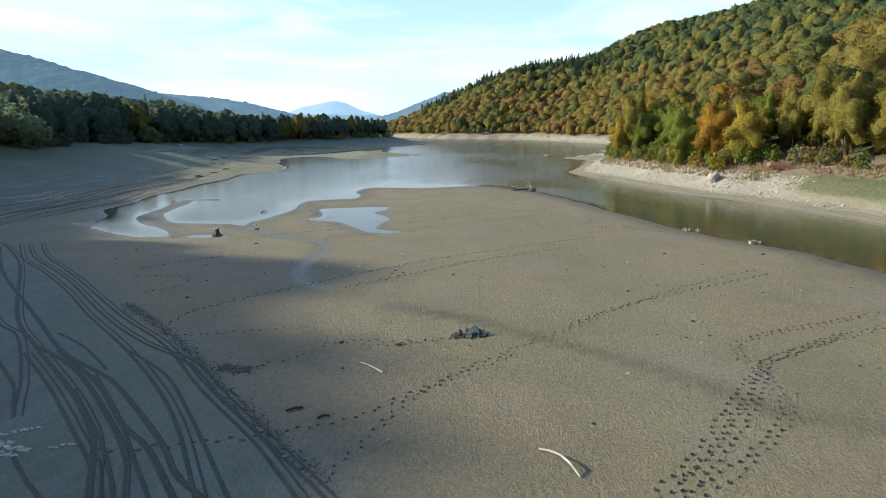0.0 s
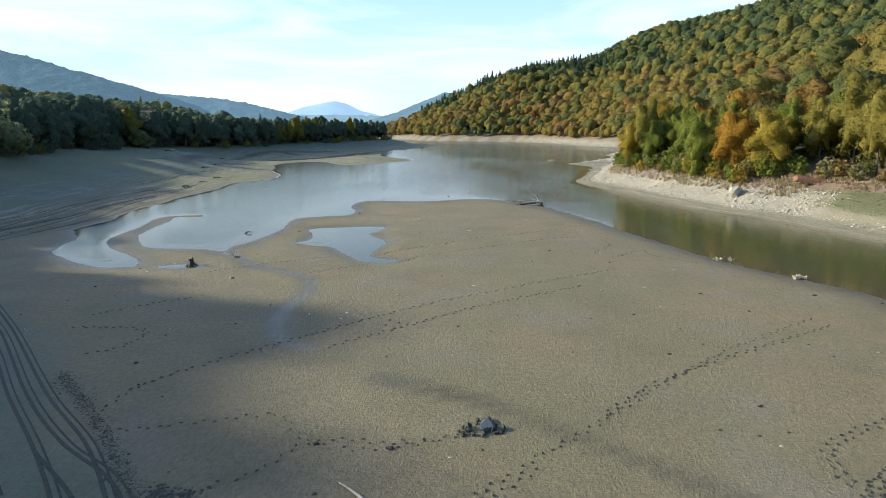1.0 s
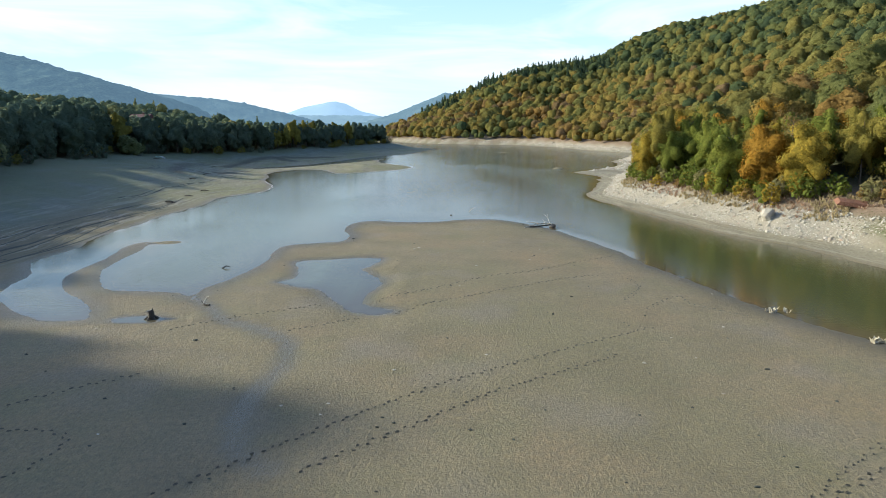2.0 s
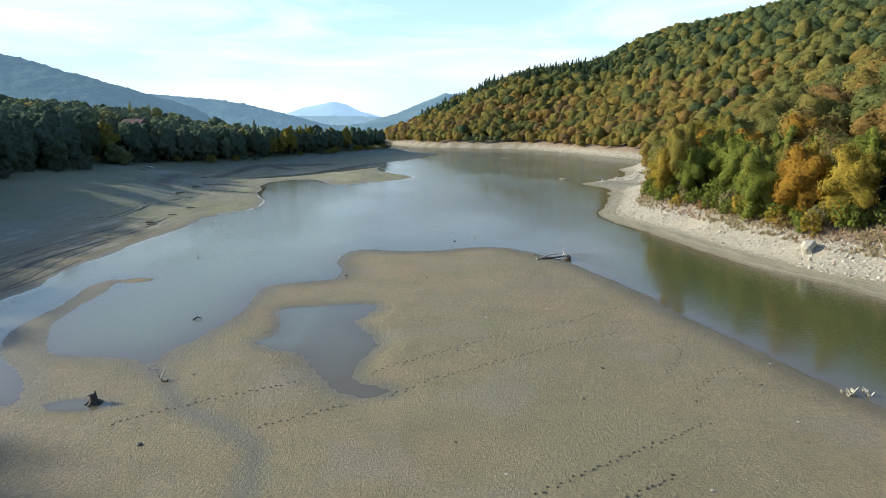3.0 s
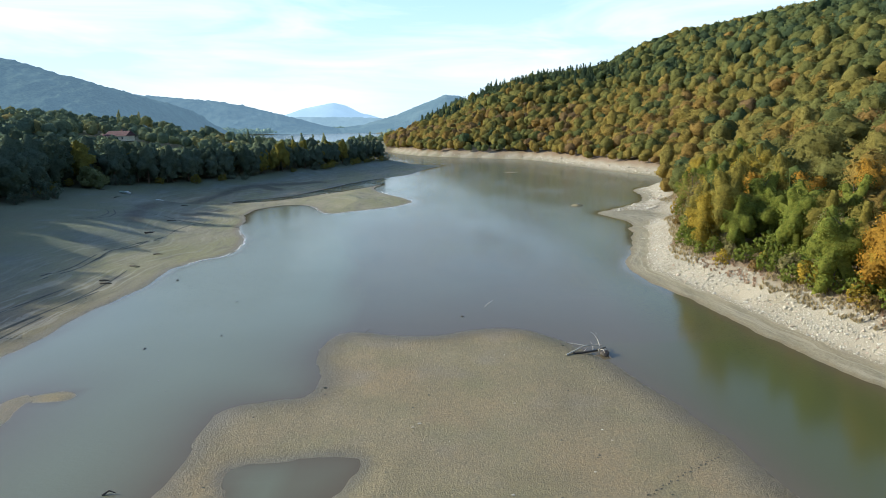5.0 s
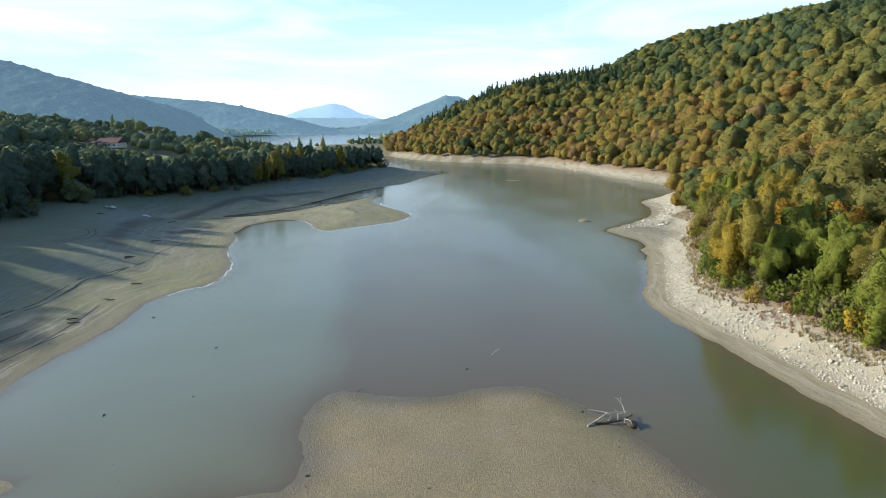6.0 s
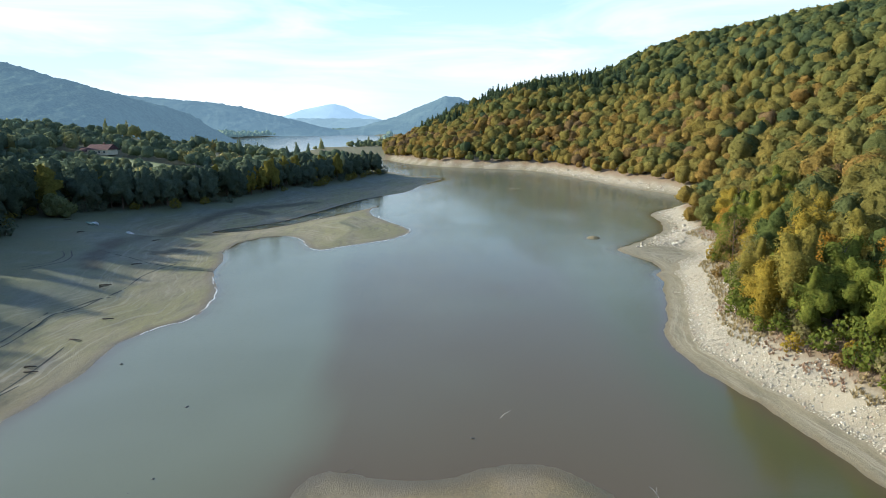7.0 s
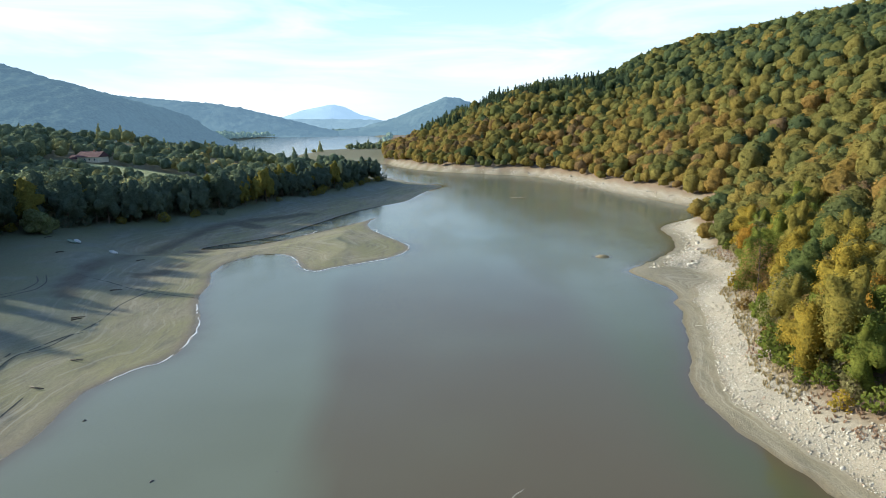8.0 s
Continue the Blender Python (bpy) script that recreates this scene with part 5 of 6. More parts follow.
RUTS = [
    [(-52.5, 80.0), (-46.5, 71.5), (-36.6, 60.4), (-25.7, 47.5), (-19.2, 40.6), (-13.9, 33.3), (-9.1, 27.2), (-6.0, 22.6)],
    [(-53.5, 79.0), (-47.3, 70.5), (-37.7, 60.4), (-27.1, 47.6), (-21.1, 41.3), (-16.2, 37.3), (-12.0, 31.7), (-8.6, 27.4), (-4.9, 22.6)],
    [(-55.0, 79.5), (-48.3, 70.0), (-41.9, 63.4), (-34.6, 55.3), (-28.3, 47.6), (-21.7, 40.1), (-17.0, 34.2), (-13.5, 29.0), (-10.1, 22.7)],
    [(-21.7, 40.1), (-16.9, 35.5), (-13.4, 30.3), (-8.8, 22.7)],
    [(-28.1, 43.3), (-24.4, 40.2), (-20.6, 36.0)],
    [(-56.2, 77.5), (-49.5, 68.0), (-43.8, 60.6), (-32.6, 47.7), (-25.7, 39.7), (-21.3, 36.0), (-18.9, 33.8), (-13.7, 27.5), (-11.6, 24.4), (-9.9, 22.7)],
    [(-25.9, 39.7), (-20.3, 34.2), (-16.2, 29.0), (-13.9, 26.7), (-11.0, 22.7)],
    [(-57.5, 80.0), (-51.0, 72.5), (-45.4, 65.1), (-34.1, 47.8), (-28.2, 40.8), (-21.8, 33.8), (-18.2, 29.4), (-16.4, 26.7), (-14.4, 22.7)],
    [(-28.2, 40.8), (-23.0, 36.5), (-17.8, 30.4), (-14.5, 25.9), (-12.9, 22.7)],
    [(-21.1, 35.5), (-17.2, 30.4), (-13.5, 24.9), (-12.0, 22.7)],
    [(-21.2, 33.4), (-16.4, 27.3), (-14.3, 24.2), (-13.4, 22.7)],
    [(-27.9, 39.2), (-22.9, 33.8), (-18.2, 28.2), (-15.9, 25.4), (-14.3, 22.7)],
    [(-38.5, 50.5), (-33.9, 45.5), (-30.7, 42.7), (-25.7, 35.6), (-23.3, 31.5), (-22.1, 29.5)],
    [(-33.0, 43.0), (-28.4, 37.6), (-25.0, 33.9), (-22.8, 30.5)],
    [(-19.7, 26.0), (-17.8, 24.0), (-16.5, 22.8)],
]
DEEP = (5, 6, 7, 8)
TWINS = range(len(RUTS), len(RUTS) + 6)
RUTS += [[(x + 0.42, y + 0.1) for x, y in RUTS[j]] for j in (0, 1, 2, 7, 11, 12)]
for line in RUTS:
    (ax, ay), (bx, by) = line[-2:]
    if by < 24:
        line.append((bx + (bx - ax) * 0.9, by + (by - ay) * 0.9))
NEAR_RUTS = len(RUTS)
# tyre tracks on the far beach, and tracks that follow the shore
RUTS += [
    [(-84.9, 183.6), (-83.6, 195.8), (-84.2, 205.9), (-84.7, 213.5), (-79.8, 226.5)],
    [(-86.0, 186.0), (-84.9, 196.0), (-85.7, 206.0), (-86.0, 213.0)],
    [(-84.7, 213.5), (-81.6, 219.0), (-80.7, 231.4), (-83.9, 252.3), (-81.9, 268.4)],
    [(-105.8, 269.5), (-89.5, 265.3), (-66.5, 259.6)],
    [(-112, 262), (-108, 256), (-107, 248), (-110, 240)],
    [(-110, 263), (-106, 256), (-105, 248), (-108, 238)],
]
for off, y0, y1 in ((3.5, 92, 150), (5.2, 88, 165), (6.8, 84, 190), (7.9, 84, 170), (9.0, 82, 205), (10.6, 82, 160), (12.5, 84, 190), (14.6, 84, 150)):
    RUTS.append([(p[0] - off - 1.5 * math.sin(p[1] * 0.05 + off), p[1]) for p in left_line[::6] if y0 < p[1] < y1])


def rut(line, seed, width):
    """A pressed wheel track: low lips and a sunk middle."""
    rng = np.random.default_rng(seed)
    x, y, a = spaced(line, 0.6)
    a = np.convolve(np.pad(a, 2, "edge"), np.ones(5) / 5, "valid")
    prof = [(-2.0, -0.05), (-1.2, 0.016), (-0.6, 0.004), (0.6, 0.004), (1.2, 0.016), (2.0, -0.05)]
    rows = []
    for o, h in prof:
        px, py = x - np.sin(a) * o * width, y + np.cos(a) * o * width
        z = land(px, py)[0]
        rows.append(np.column_stack([px, py, z + 0.024 + h * rng.uniform(0.85, 1.15, len(x))]))
    co = np.stack(rows, 1)
    n, m = co.shape[:2]
    i = (np.arange(n - 1)[:, None] * m + np.arange(m - 1)[None]).ravel()
    me = mesh_from("wheel_rut", co.reshape(-1, 3), np.stack([i, i + m, i + m + 1, i + 1], 1), None, M_RUT)
    return tagged(new("wheel_rut", me), "dark curving wheel rut pressed in grey mud", "wheel rut", "wheel ruts", "stuff")


for i, line in enumerate(RUTS):
    rut(line, 700 + i, 0.095 if i in DEEP else 0.034 if i in TWINS else 0.062 if i < NEAR_RUTS else 0.085)


def clods(name, line, seed, wide, n, size, label):
    """Loose lumps of mud thrown up beside a track."""
    rng = np.random.default_rng(seed)
    x, y, a = spaced(line, 0.1)
    k = rng.integers(0, len(x), n)
    px, py = x[k] + rng.normal(0, wide, n), y[k] + rng.normal(0, wide, n)
    z = land(px, py)[0]
    cos, fs = [], []
    for i in range(n):
        s = size * math.exp(rng.normal(0, 0.4))
        cos.append(ICO_V * rng.uniform(0.6, 1.2, (len(ICO_V), 1)) * np.array([s, s * 0.8, s * 0.55]) + (px[i], py[i], z[i] + s * 0.15))
        fs.append(ICO_F + i * len(ICO_V))
    tagged(new(name, mesh_from(name, np.vstack(cos), np.vstack(fs), None, M_CLOD, flat=True)), label, "mud clods", kind="stuff")


clods("mud_clods", [(-27, 51), (-22.4, 45.9), (-17.1, 39.5), (-12.9, 33.7), (-9.7, 29.6), (-7.5, 26.6), (-4.8, 23.2)], 91, 0.30, 2600, 0.042, "loose dark clods beside a wheel rut")
clods("mud_clods", [(-13.8, 36.6), (-13.0, 36.2), (-12.0, 36.0)], 92, 0.35, 190, 0.075, "patch of dug up dark mud")
clods("mud_clods", [(-70, 96), (-72, 120), (-72, 150), (-72, 180)], 93, 3.4, 420, 0.09, "dark clods on the churned shore")


# ---- driftwood, stump and other small things ----
def limb(bm, path, r0, r1, py, sides=7):
    tube(bm, path, r0, r1, sides, 0.25, py)


def stump():
    x, y = -31.8, 86.4
    root = tagged(new("tree_stump"), "dark broken tree stump standing in a small pool", "stump")
    root.matrix_basis = pose(x, y, height(x, y))
    py = random.Random(4)
    bm = bmesh.new()
    limb(bm, [(0, 0, -0.2), (0.02, 0, 0.3), (0.0, 0.03, 0.7), (-0.08, 0.02, 0.95)], 0.38, 0.30, py, 10)
    limb(bm, [(0.1, 0, 0.7), (0.2, 0.05, 1.05), (0.22, 0.0, 1.2)], 0.12, 0.04, py)
    part("trunk", bm, root, M_DARKWOOD)
    for i in range(7):
        a = i * 0.9 + py.uniform(-0.2, 0.2)
        bm = bmesh.new()
        d = (math.cos(a), math.sin(a))
        limb(bm, [(d[0] * 0.25, d[1] * 0.25, 0.35), (d[0] * 0.6, d[1] * 0.6, 0.12), (d[0] * 0.95, d[1] * 0.95, -0.08)], 0.12, 0.03, py, 6)
        part("root", bm, root, M_DARKWOOD)
    bm = bmesh.new()
    limb(bm, [(-0.45, -0.1, 0.86), (-0.1, 0.0, 0.99), (0.18, 0.08, 1.06)], 0.07, 0.05, py)
    part("splinter", bm, root, M_DRIFT, "pale split wood on top")


def dead_branch():
    x, y = 18.6, 144.6
    root = tagged(new("dead_tree_branch"), "bleached dead branch with forked twigs stranded at the water's edge", "driftwood")
    root.matrix_basis = pose(x, y, 0.05)
    py = random.Random(6)
    limbs = [([(-3.2, -1.3, 0.15), (-1.6, 0.0, 0.35), (-0.3, 1.3, 0.45), (1.2, 1.7, 0.5), (2.6, 1.9, 0.4)], 0.13, 0.05, M_DRIFT),
             ([(-2.1, -0.5, 0.1), (-0.4, -0.6, 0.25), (1.3, -0.2, 0.35), (2.5, 0.6, 0.45), (3.1, 1.5, 0.25)], 0.17, 0.07, M_DARKWOOD),
             ([(-2.4, 2.0, 0.75), (-1.2, 1.8, 0.62), (-0.2, 1.6, 0.5), (0.2, 1.3, 0.4)], 0.05, 0.08, M_DRIFT),
             ([(2.2, 1.5, 0.4), (2.0, 2.2, 1.2), (1.5, 2.6, 1.9), (1.1, 2.7, 2.1)], 0.07, 0.025, M_DRIFT),
             ([(1.8, 2.4, 1.5), (1.9, 2.7, 2.1)], 0.035, 0.02, M_DRIFT),
             ([(0.8, -0.3, 0.3), (0.9, 0.3, 1.0), (0.5, 0.4, 1.5)], 0.06, 0.02, M_DRIFT),
             ([(0.9, 0.3, 0.9), (1.5, 0.2, 1.2)], 0.04, 0.02, M_DRIFT),
             ([(1.6, -0.1, 0.4), (1.5, -0.9, 0.9), (1.2, -1.6, 0.7)], 0.07, 0.02, M_DRIFT),
             ([(1.5, -0.9, 0.85), (1.9, -1.6, 1.0), (2.0, -2.2, 0.7)], 0.05, 0.02, M_DRIFT),
             ([(2.3, 0.3, 0.4), (2.4, -1.0, 0.3), (2.9, -2.2, 0.05)], 0.12, 0.05, M_DARKWOOD),
             ([(-0.6, -0.5, 0.25), (-0.1, 0.1, 0.5), (0.3, 0.9, 0.6)], 0.05, 0.02, M_DRIFT)]
    for path, r0, r1, mat in limbs:
        bm = bmesh.new()
        limb(bm, path, r0, r1, py)
        part("limb", bm, root, mat)
    bm = bmesh.new()
    bmesh.ops.create_icosphere(bm, subdivisions=2, radius=0.75, matrix=Matrix.Translation((2.3, -0.9, 0.15)) @ Matrix.Diagonal((0.8, 1.2, 0.6, 1)))
    for v in bm.verts:
        v.co += Vector((1, 1, 1)) * 0.25 * (noise.noise(v.co * 2.5))
    part("root_ball", bm, root, M_DARKWOOD, "dark mud-caked root ball")


def stick(name, pts, r0, r1, material, label):
    """A loose stick on the mud; the points are offsets from its first."""
    (x0, y0) = pts[0][:2]
    bm = bmesh.new()
    z0 = height(x0, y0)
    limb(bm, [(x - x0, y - y0, h) for x, y, h in pts], r0, r1, random.Random(len(label)), 7)
    ob = part(name, bm, None, material, label)
    ob.matrix_basis = Matrix.Translation((x0, y0, z0))
    return tagged(ob, category="stick")


def mud_heap():
    root = tagged(new("mud_heap"), "ring of dug mud clods round a pale stone slab", "mud heap")
    root.matrix_basis = pose(1.7, 42.4, height(1.7, 42.4))
    py = random.Random(9)
    for i in range(34):
        a, r = py.uniform(0, 6.28), py.uniform(0.45, 1.15)
        bm = bmesh.new()
        s = py.uniform(0.10, 0.24)
        bmesh.ops.create_icosphere(bm, subdivisions=1, radius=s)
        for v in bm.verts:
            v.co *= py.uniform(0.65, 1.2)
        ob = part("clod", bm, root, M_RUT)
        ob.matrix_basis = pose(math.cos(a) * r * 1.25, math.sin(a) * r, s * 0.35)
    slab = part("slab", mesh_from("slab", stone_mesh(77, 0.5), ICO_F, None, M_STONE_ONE, flat=True), root, None, "pale upright stone slab")
    slab.matrix_basis = pose(0.45, -0.25, 0.25, 62, 0, 25) @ Matrix.Diagonal((0.5, 0.62, 0.16, 1))


def boat(x, y, turn, color, label, length=4.6):
    root = tagged(new("rowing_boat"), label, "boat", "boats on the shore")
    root.matrix_basis = pose(x, y, height(x, y) + 0.05, 0, 4, turn)
    n, L = 11, length / 2
    bm = bmesh.new()
    rings = []
    for i in range(n):
        t = i / (n - 1) * 2 - 1
        w = 0.72 * max(0.06, (1 - max(0, t) ** 2.2)) * (0.86 if t < -0.95 else 1)
        keel = 0.10 * max(0, t) ** 2
        sheer = 0.48 + 0.14 * t * t
        rings.append([bm.verts.new((t * L, s * w * k, keel + (sheer - keel) * h)) for s, k, h in ((-1, 1, 1), (-1, 0.86, 0.45), (-1, 0.4, 0.05), (1, 0.4, 0.05), (1, 0.86, 0.45), (1, 1, 1))])
    for a, b in zip(rings, rings[1:]):
        for j in range(5):
            bm.faces.new((a[j], a[j + 1], b[j + 1], b[j]))
    bm.faces.new(rings[0]), bm.faces.new(rings[-1][::-1])
    hull = part("hull", bm, root, color)
    solid = hull.modifiers.new("thickness", "SOLIDIFY")
    solid.thickness = 0.05
    for t in (-0.55, 0.0, 0.5):
        bm = bmesh.new()
        bmesh.ops.create_cube(bm, size=1, matrix=Matrix.Translation((t * L, 0, 0.36)) @ Matrix.Diagonal((0.26, 1.28 * (1 - max(0, t) ** 2.2), 0.04, 1)))
        bmesh.ops.bevel(bm, geom=bm.edges[:], offset=0.01, segments=1, affect="EDGES")
        part("thwart", bm, root, M_DRIFT, "wooden seat board")


def rusty_barge():
    """An overturned flat-bottomed boat of rusty sheet metal."""
    x, y = 70.5, 130.4
    root = tagged(new("overturned_barge"), "rust-red overturned metal barge lying in the grass", "boat")
    root.matrix_basis = pose(x, y, height(x, y) + 0.45, 16, 8, -14)
    root.scale = (0.98, 0.98, 0.7)
    bm = bmesh.new()
    low = [(-2.7, -1.2, 0), (2.7, -1.2, 0), (2.7, 1.2, 0), (-2.7, 1.2, 0)]
    top = [(-2.2, -0.95, 0.95), (2.45, -0.95, 0.95), (2.45, 0.95, 0.95), (-2.2, 0.95, 0.95)]
    vs = [bm.verts.new(p) for p in low + top]
    for f in ((4, 5, 6, 7), (0, 1, 5, 4), (1, 2, 6, 5), (2, 3, 7, 6), (3, 0, 4, 7), (3, 2, 1, 0)):
        bm.faces.new([vs[i] for i in f])
    bmesh.ops.bevel(bm, geom=bm.edges[:], offset=0.06, segments=2, affect="EDGES")
    part("hull", bm, root, M_RUST)
    for i in range(4):
        bm = bmesh.new()
        bmesh.ops.create_cube(bm, size=1, matrix=Matrix.Translation((-1.5 + i * 1.05, 0, 0.97)) @ Matrix.Diagonal((0.07, 1.84, 0.05, 1)))
        part("rib", bm, root, M_RUST)


def house():
    x, y = -229.5, 506
    z = height(x, y)
    root = tagged(new("farm_house"), "cream house with a dark red roof behind trees", "house")
    root.matrix_basis = pose(x, y, z - 0.4, 0, 0, -12)
    top = 30.6 - z

    def block(name, x0, x1, y0, y1, z0, z1, mat, parent=root, label=""):
        bm = bmesh.new()
        bmesh.ops.create_cube(bm, size=1, matrix=Matrix.Translation(((x0 + x1) / 2, (y0 + y1) / 2, (z0 + z1) / 2)) @ Matrix.Diagonal((x1 - x0, y1 - y0, z1 - z0, 1)))
        return part(name, bm, parent, mat, label)

    def gable(name, x0, x1, y0, y1, z0, z1):
        bm = bmesh.new()
        ym = (y0 + y1) / 2
        vs = [bm.verts.new(p) for p in ((x0, y0, z0), (x1, y0, z0), (x1, ym, z1), (x0, ym, z1), (x0, y1, z0), (x1, y1, z0))]
        for f in ((0, 1, 2, 3), (3, 2, 5, 4), (0, 3, 4), (1, 5, 2), (0, 4, 5, 1)):
            bm.faces.new([vs[i] for i in f])
        return part(name, bm, root, M_ROOF, "dark red tiled roof")

    eave = top - 3.4
    wall = block("wall", -7.5, 8.5, -4.5, 4.5, 0, eave, M_PLASTER)
    gable("roof", -8.3, 9.3, -5.4, 5.4, eave - 0.05, top)
    block("wall", -13, -7.5, -5.5, 2.5, 0, eave - 1.3, M_PLASTER)
    gable("roof", -13.6, -7.2, -6.3, 3.2, eave - 1.35, top - 2.0)
    for cx in (-5.0, -1.5, 2.0, 5.8):
        win = block("window", cx - 0.75, cx + 0.75, -4.62, -4.5, eave - 2.3, eave - 0.9, M_FRAME)
        block("pane", cx - 0.6, cx + 0.6, -4.66, -4.62, eave - 2.2, eave - 1.0, M_PANE, win)
    ch = block("chimney", 2.0, 2.8, -0.4, 0.4, top - 0.8, top + 1.1, M_BRICK)
    block("cap", 1.9, 2.9, -0.5, 0.5, top + 1.1, top + 1.25, M_STONE, ch)


M_REED = plain("bleached_reed", (0.50, 0.45, 0.34), 0.8, 8, 0.2, 0.3)
M_RUST = plain("rusty_red_metal", (0.225, 0.112, 0.07), 0.8, 4, 0.35, 0.6)
M_WHITE = plain("white_boat_paint", (0.62, 0.63, 0.62), 0.5, 6, 0.15, 0.2)
M_TEAL = plain("pale_green_boat_paint", (0.30, 0.40, 0.33), 0.5, 6, 0.2, 0.2)
M_PLASTER = plain("cream_plaster", (0.62, 0.55, 0.42), 0.9, 4, 0.12, 0.3)
M_ROOF = plain("dark_red_roof_tiles", (0.090, 0.044, 0.048), 0.8, 5, 0.3, 0.6)
M_FRAME = plain("white_window_frame", (0.66, 0.65, 0.62), 0.6, 6, 0.1, 0.2)
M_BRICK = plain("chimney_brick", (0.30, 0.15, 0.10), 0.9, 6, 0.3, 0.5)
M_PANE = plain("dark_window_glass", (0.03, 0.04, 0.045), 0.08, 6, 0.1, 0.0)
stump()
dead_branch()
mud_heap()
stick("driftwood_stick", [(4.35, 26.15, 0.08), (4.75, 25.75, 0.20), (5.15, 25.2, 0.30), (5.40, 24.5, 0.32), (5.72, 23.85, 0.05)], 0.06, 0.045, M_DRIFT, "long bleached crooked stick lying on the mud")
stick("driftwood_stick", [(-5.25, 37.1, 0.05), (-4.7, 36.5, 0.12), (-4.2, 35.95, 0.12), (-3.7, 35.4, 0.06)], 0.035, 0.07, M_DRIFT, "pale straight stick lying on the mud")
stick("driftwood_twig", [(-3.6, 26.2, 0.02), (-3.1, 26.6, 0.05), (-2.6, 27.3, 0.02)], 0.02, 0.012, M_DRIFT, "thin pale twig on the mud")
stick("dark_log", [(-8.3, 30.3, 0.08), (-7.9, 30.55, 0.12), (-7.5, 30.7, 0.08)], 0.08, 0.06, M_DARKWOOD, "short dark log half sunk in mud")
stick("dark_log", [(-6.5, 29.5, 0.06), (-6.2, 29.7, 0.10), (-5.9, 29.75, 0.06)], 0.07, 0.05, M_DARKWOOD, "short dark log beside footprints")
stick("bank_log", [(53.7, 232.7, 0.15), (54.9, 232.2, 0.22), (56.2, 231.5, 0.15)], 0.14, 0.10, M_DRIFT, "bleached log washed up on the bank")
for px, py_ in ((-73.0, 185.1), (-74.2, 187.0), (-74.8, 201.3), (-74.7, 213.1), (-91.2, 259.4), (-123.5, 289.5), (-143.5, 315.6), (-101.3, 294.8), (-86.3, 233.5), (-85.4, 231.8)):
    rr = random.Random(int(px * 10))
    a = rr.uniform(-0.6, 0.6)
    s = rr.uniform(0.8, 1.5)
    stick("driftwood_log", [(px, py_, 0.12), (px + s * math.cos(a), py_ + s * math.sin(a), 0.26), (px + 2 * s * math.cos(a + 0.2), py_ + 2 * s * math.sin(a + 0.2), 0.14)],
          0.16, 0.09, M_DARKWOOD, "dark driftwood log stranded on the beach")
# the pale forked root near the creek
stick("forked_root", [(-28.0, 91.0, 0.05), (-27.85, 91.2, 0.45), (-27.6, 91.3, 0.85), (-27.4, 91.25, 0.95)], 0.10, 0.05, M_DRIFT, "pale upright root standing in mud")
stick("forked_root", [(-28.5, 91.5, 0.6), (-28.2, 91.2, 0.3), (-27.8, 90.9, 0.05), (-27.2, 90.7, 0.1)], 0.04, 0.12, M_DARKWOOD, "dark fallen root lying in mud")
for wx, wy in ((34.7, 87.2), (36.2, 87.1), (39.2, 77.5), (39.9, 77.7)):
    xy = np.array([(wx, wy)]) + np.random.default_rng(int(wx * 7)).normal(0, 0.3, (4, 2))
    tufts("dead_reed_tuft", xy, land(xy[:, 0], xy[:, 1])[0], 0.5, M_REED, "bleached dead reeds at the waterline", 5, int(wx))
boat(-112.5, 302.9, -37, M_WHITE, "white rowing boat lying on the shaded beach")
boat(-130.0, 309.5, -36, M_TEAL, "pale green rowing boat drawn up on grass")
boat(-128.8, 310.9, -42, M_WHITE, "white rowing boat drawn up beside another")
rusty_barge()
house()


# ---- a shed on the point, litter on the mud ----
def shed(x, y, turn, z, wide, roof, label):
    root = tagged(new("garden_shed"), label, "shed")
    root.matrix_basis = pose(x, y, z, 0, 0, turn)
    h = wide * 0.42
    bm = bmesh.new()
    bmesh.ops.create_cube(bm, size=1, matrix=Matrix.Translation((0, 0, h / 2 - 1)) @ Matrix.Diagonal((wide, wide * 0.7, h + 2, 1)))
    part("wall", bm, root, M_WHITEWALL)
    bm = bmesh.new()
    a, b = wide * 0.55, wide * 0.42
    vs = [bm.verts.new(p) for p in ((-a, -b, h), (a, -b, h), (a, b, h), (-a, b, h), (-a, 0, h * 1.75), (a, 0, h * 1.75))]
    for f in ((0, 1, 5, 4), (2, 3, 4, 5), (0, 4, 3), (1, 2, 5), (3, 2, 1, 0)):
        bm.faces.new([vs[i] for i in f])
    part("roof", bm, root, roof)


M_WHITEWALL = plain("white_house_wall", (0.70, 0.68, 0.63), 0.9, 2, 0.1, 0.2)
shed(-66, 592, 20, height(-66, 592), 4.5, M_STONE, "small white shed on the wooded point")


def litter(name, count, seed, size, material, label):
    rng = np.random.default_rng(seed)
    x, y = rng.uniform(-40, 44, count * 2), rng.uniform(20, 155, count * 2)
    z, dr, dl, dm, dp, df = land(x, y)
    k = np.where((dm > 0.5) & (dp < -1) & (dl < -6))[0][:count]
    cos, fs = [], []
    for i, j in enumerate(k):
        s = size * math.exp(rng.normal(0, 0.35))
        cos.append(ICO_V * rng.uniform(0.6, 1.2, (len(ICO_V), 1)) * np.array([s * 1.4, s, s * 0.6]) + (x[j], y[j], z[j] + s * 0.2))
        fs.append(ICO_F + i * len(ICO_V))
    tagged(new(name, mesh_from(name, np.vstack(cos), np.vstack(fs), None, material, flat=True)), label, "stones", kind="stuff")


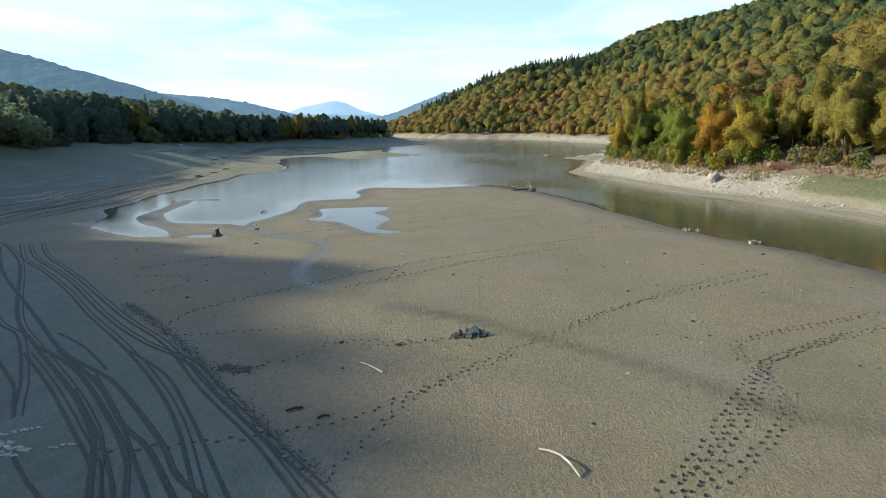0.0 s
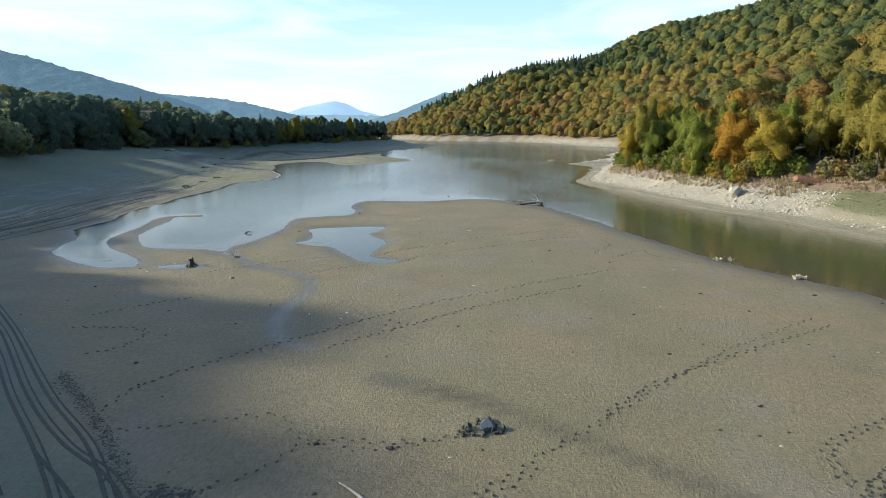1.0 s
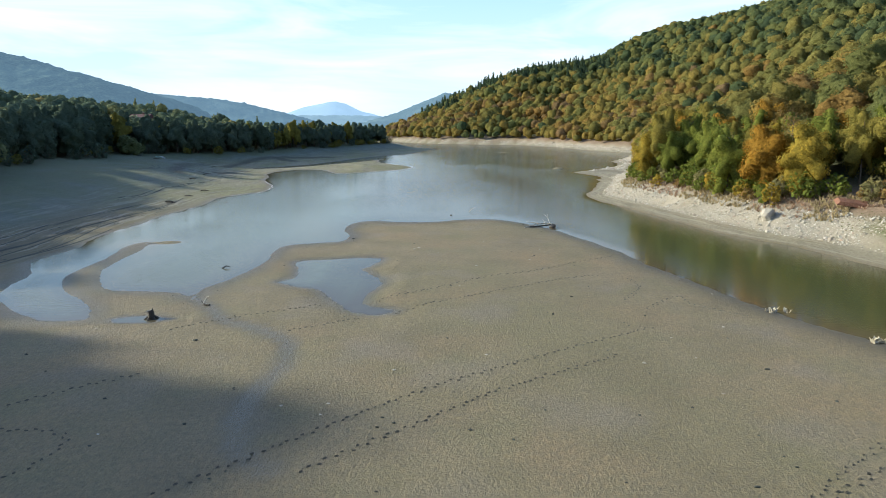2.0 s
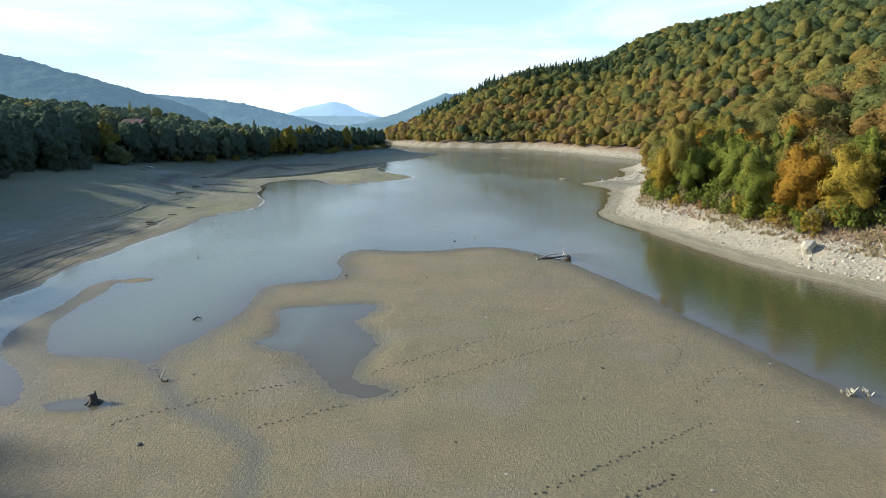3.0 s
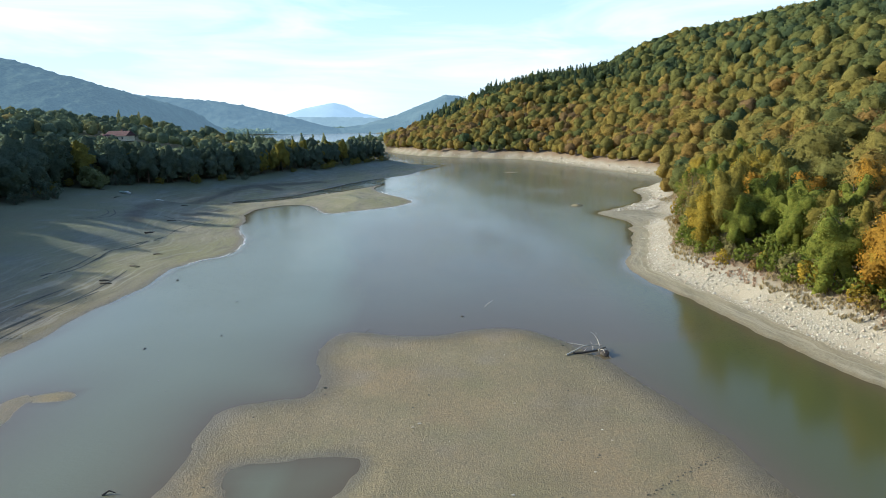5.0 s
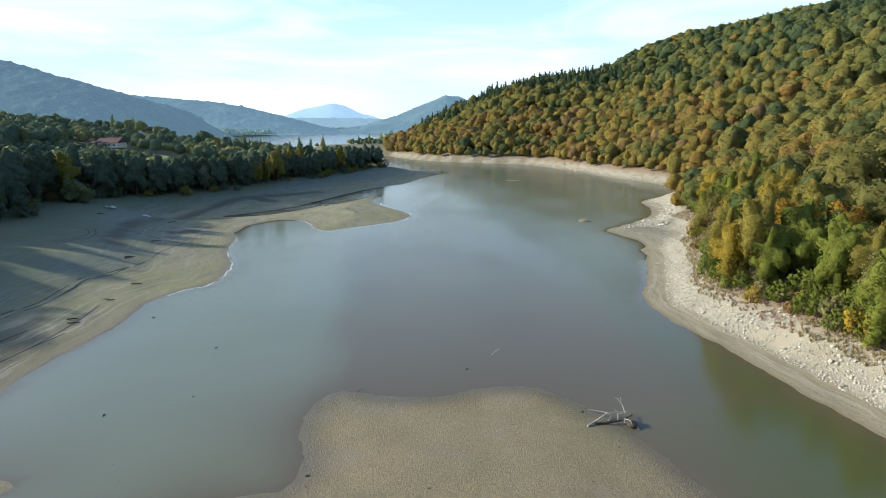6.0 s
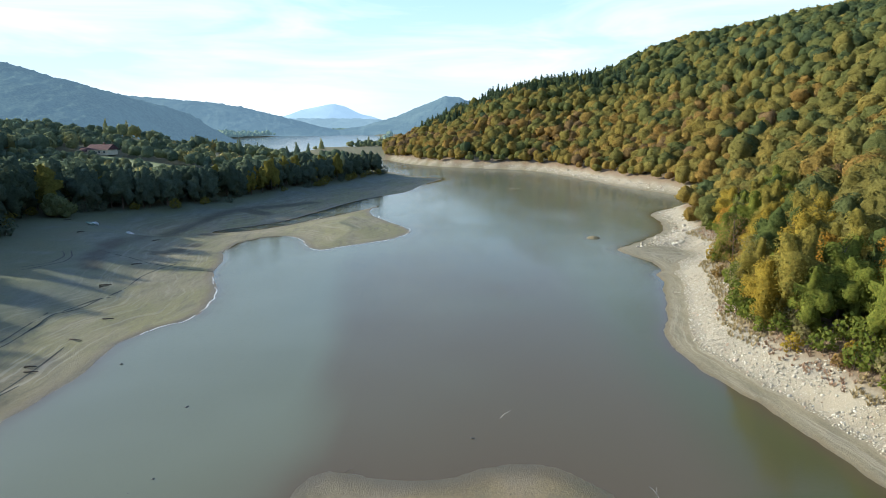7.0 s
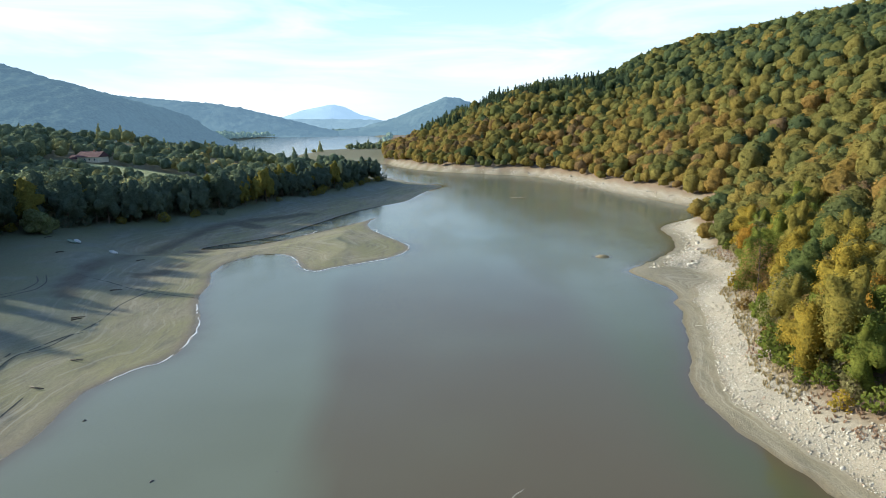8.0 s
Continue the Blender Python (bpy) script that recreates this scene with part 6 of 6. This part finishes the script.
litter("scattered_clods", 160, 21, 0.09, M_RUT, "small dark clods scattered over the mud flat")
litter("scattered_pebbles", 40, 22, 0.10, M_STONE_ISLE, "a few pale stones scattered over the mud")


def lake_stones():
    py = random.Random(31)
    for x, y in ((-38.0, 134.1), (-36.5, 132.4), (-36.4, 130.1), (-38.9, 135.7), (-37.6, 131.2), (-36.8, 153.2), (1.3, 162.3), (-46.3, 147.6), (-38.4, 150.3), (-40.6, 172.4), (-24.9, 174.5), (-58.9, 189.6)):
        s = py.uniform(0.26, 0.42)
        ob = tagged(new("lake_stone", mesh_from("lake_stone", stone_mesh(py.randrange(900), 0.8) * s, ICO_F, None, M_LAKE_STONE, flat=True)), "dark wet stone rising from shallow lake water", "stone", "stones in the shallows")
        ob.matrix_basis = pose(x, y, max(height(x, y), -0.25) + s * 0.35, 0, 0, py.uniform(0, 360))


M_LAKE_STONE = plain("dark_wet_stone", (0.075, 0.068, 0.055), 0.45, 6, 0.3, 0.5)
lake_stones()
stick("drowned_twig", [(5.4, 168.0, 0.1), (6.0, 168.3, 0.7), (6.6, 168.2, 1.1), (7.0, 168.5, 1.2)], 0.06, 0.02, M_DRIFT, "pale twig standing up out of shallow water")
stick("drowned_twig", [(-14.3, 154.0, 0.1), (-13.8, 154.2, 0.45), (-13.2, 154.1, 0.7)], 0.05, 0.02, M_DARKWOOD, "dark twig at the edge of the mud")
stick("drowned_branch", [(-32.5, 110.2, 0.1), (-32.0, 110.5, 0.4), (-31.4, 110.4, 0.25)], 0.10, 0.05, M_DARKWOOD, "short dark branch lying in shallow water")


# ---- a thin white line where the lake meets the western shore ----
def froth(y0, y1, x0, x1, seed):
    line = np.array([p for p in curve(LEFT_NEAR + LEFT_FAR, 8) if y0 < p[1] < y1 and x0 < p[0] < x1])
    x, y, a = spaced(line[::2], 0.8)
    rng = np.random.default_rng(seed)
    w = 0.07 + 0.16 * lattice(x, y, 3.0, seed)
    off = (lattice(x, y, 4.0, 1) - 0.5) * 1.1 + (lattice(x, y, 1.3, 2) - 0.5) * 0.5
    left = np.column_stack([x - np.sin(a) * (off - w), y + np.cos(a) * (off - w), np.full(len(x), 0.022)])
    right = np.column_stack([x - np.sin(a) * (off + w), y + np.cos(a) * (off + w), np.full(len(x), 0.030)])
    co = np.stack([left, right], 1).reshape(-1, 3)
    i = np.arange(len(x) - 1)[:, None] * 2
    me = mesh_from("froth_line", co, np.hstack([i, i + 2, i + 3, i + 1]), None, M_SHORE_WHITE)
    tagged(new("froth_line", me), "thin white line along the sandy waterline", "froth", kind="stuff")


M_SHORE_WHITE = plain("white_shore_strip", (0.62, 0.62, 0.60), 0.6, 10, 0.2, 0.2)
froth(288, 372, -62, 0, 3)
froth(205, 262, -90, -40, 4)
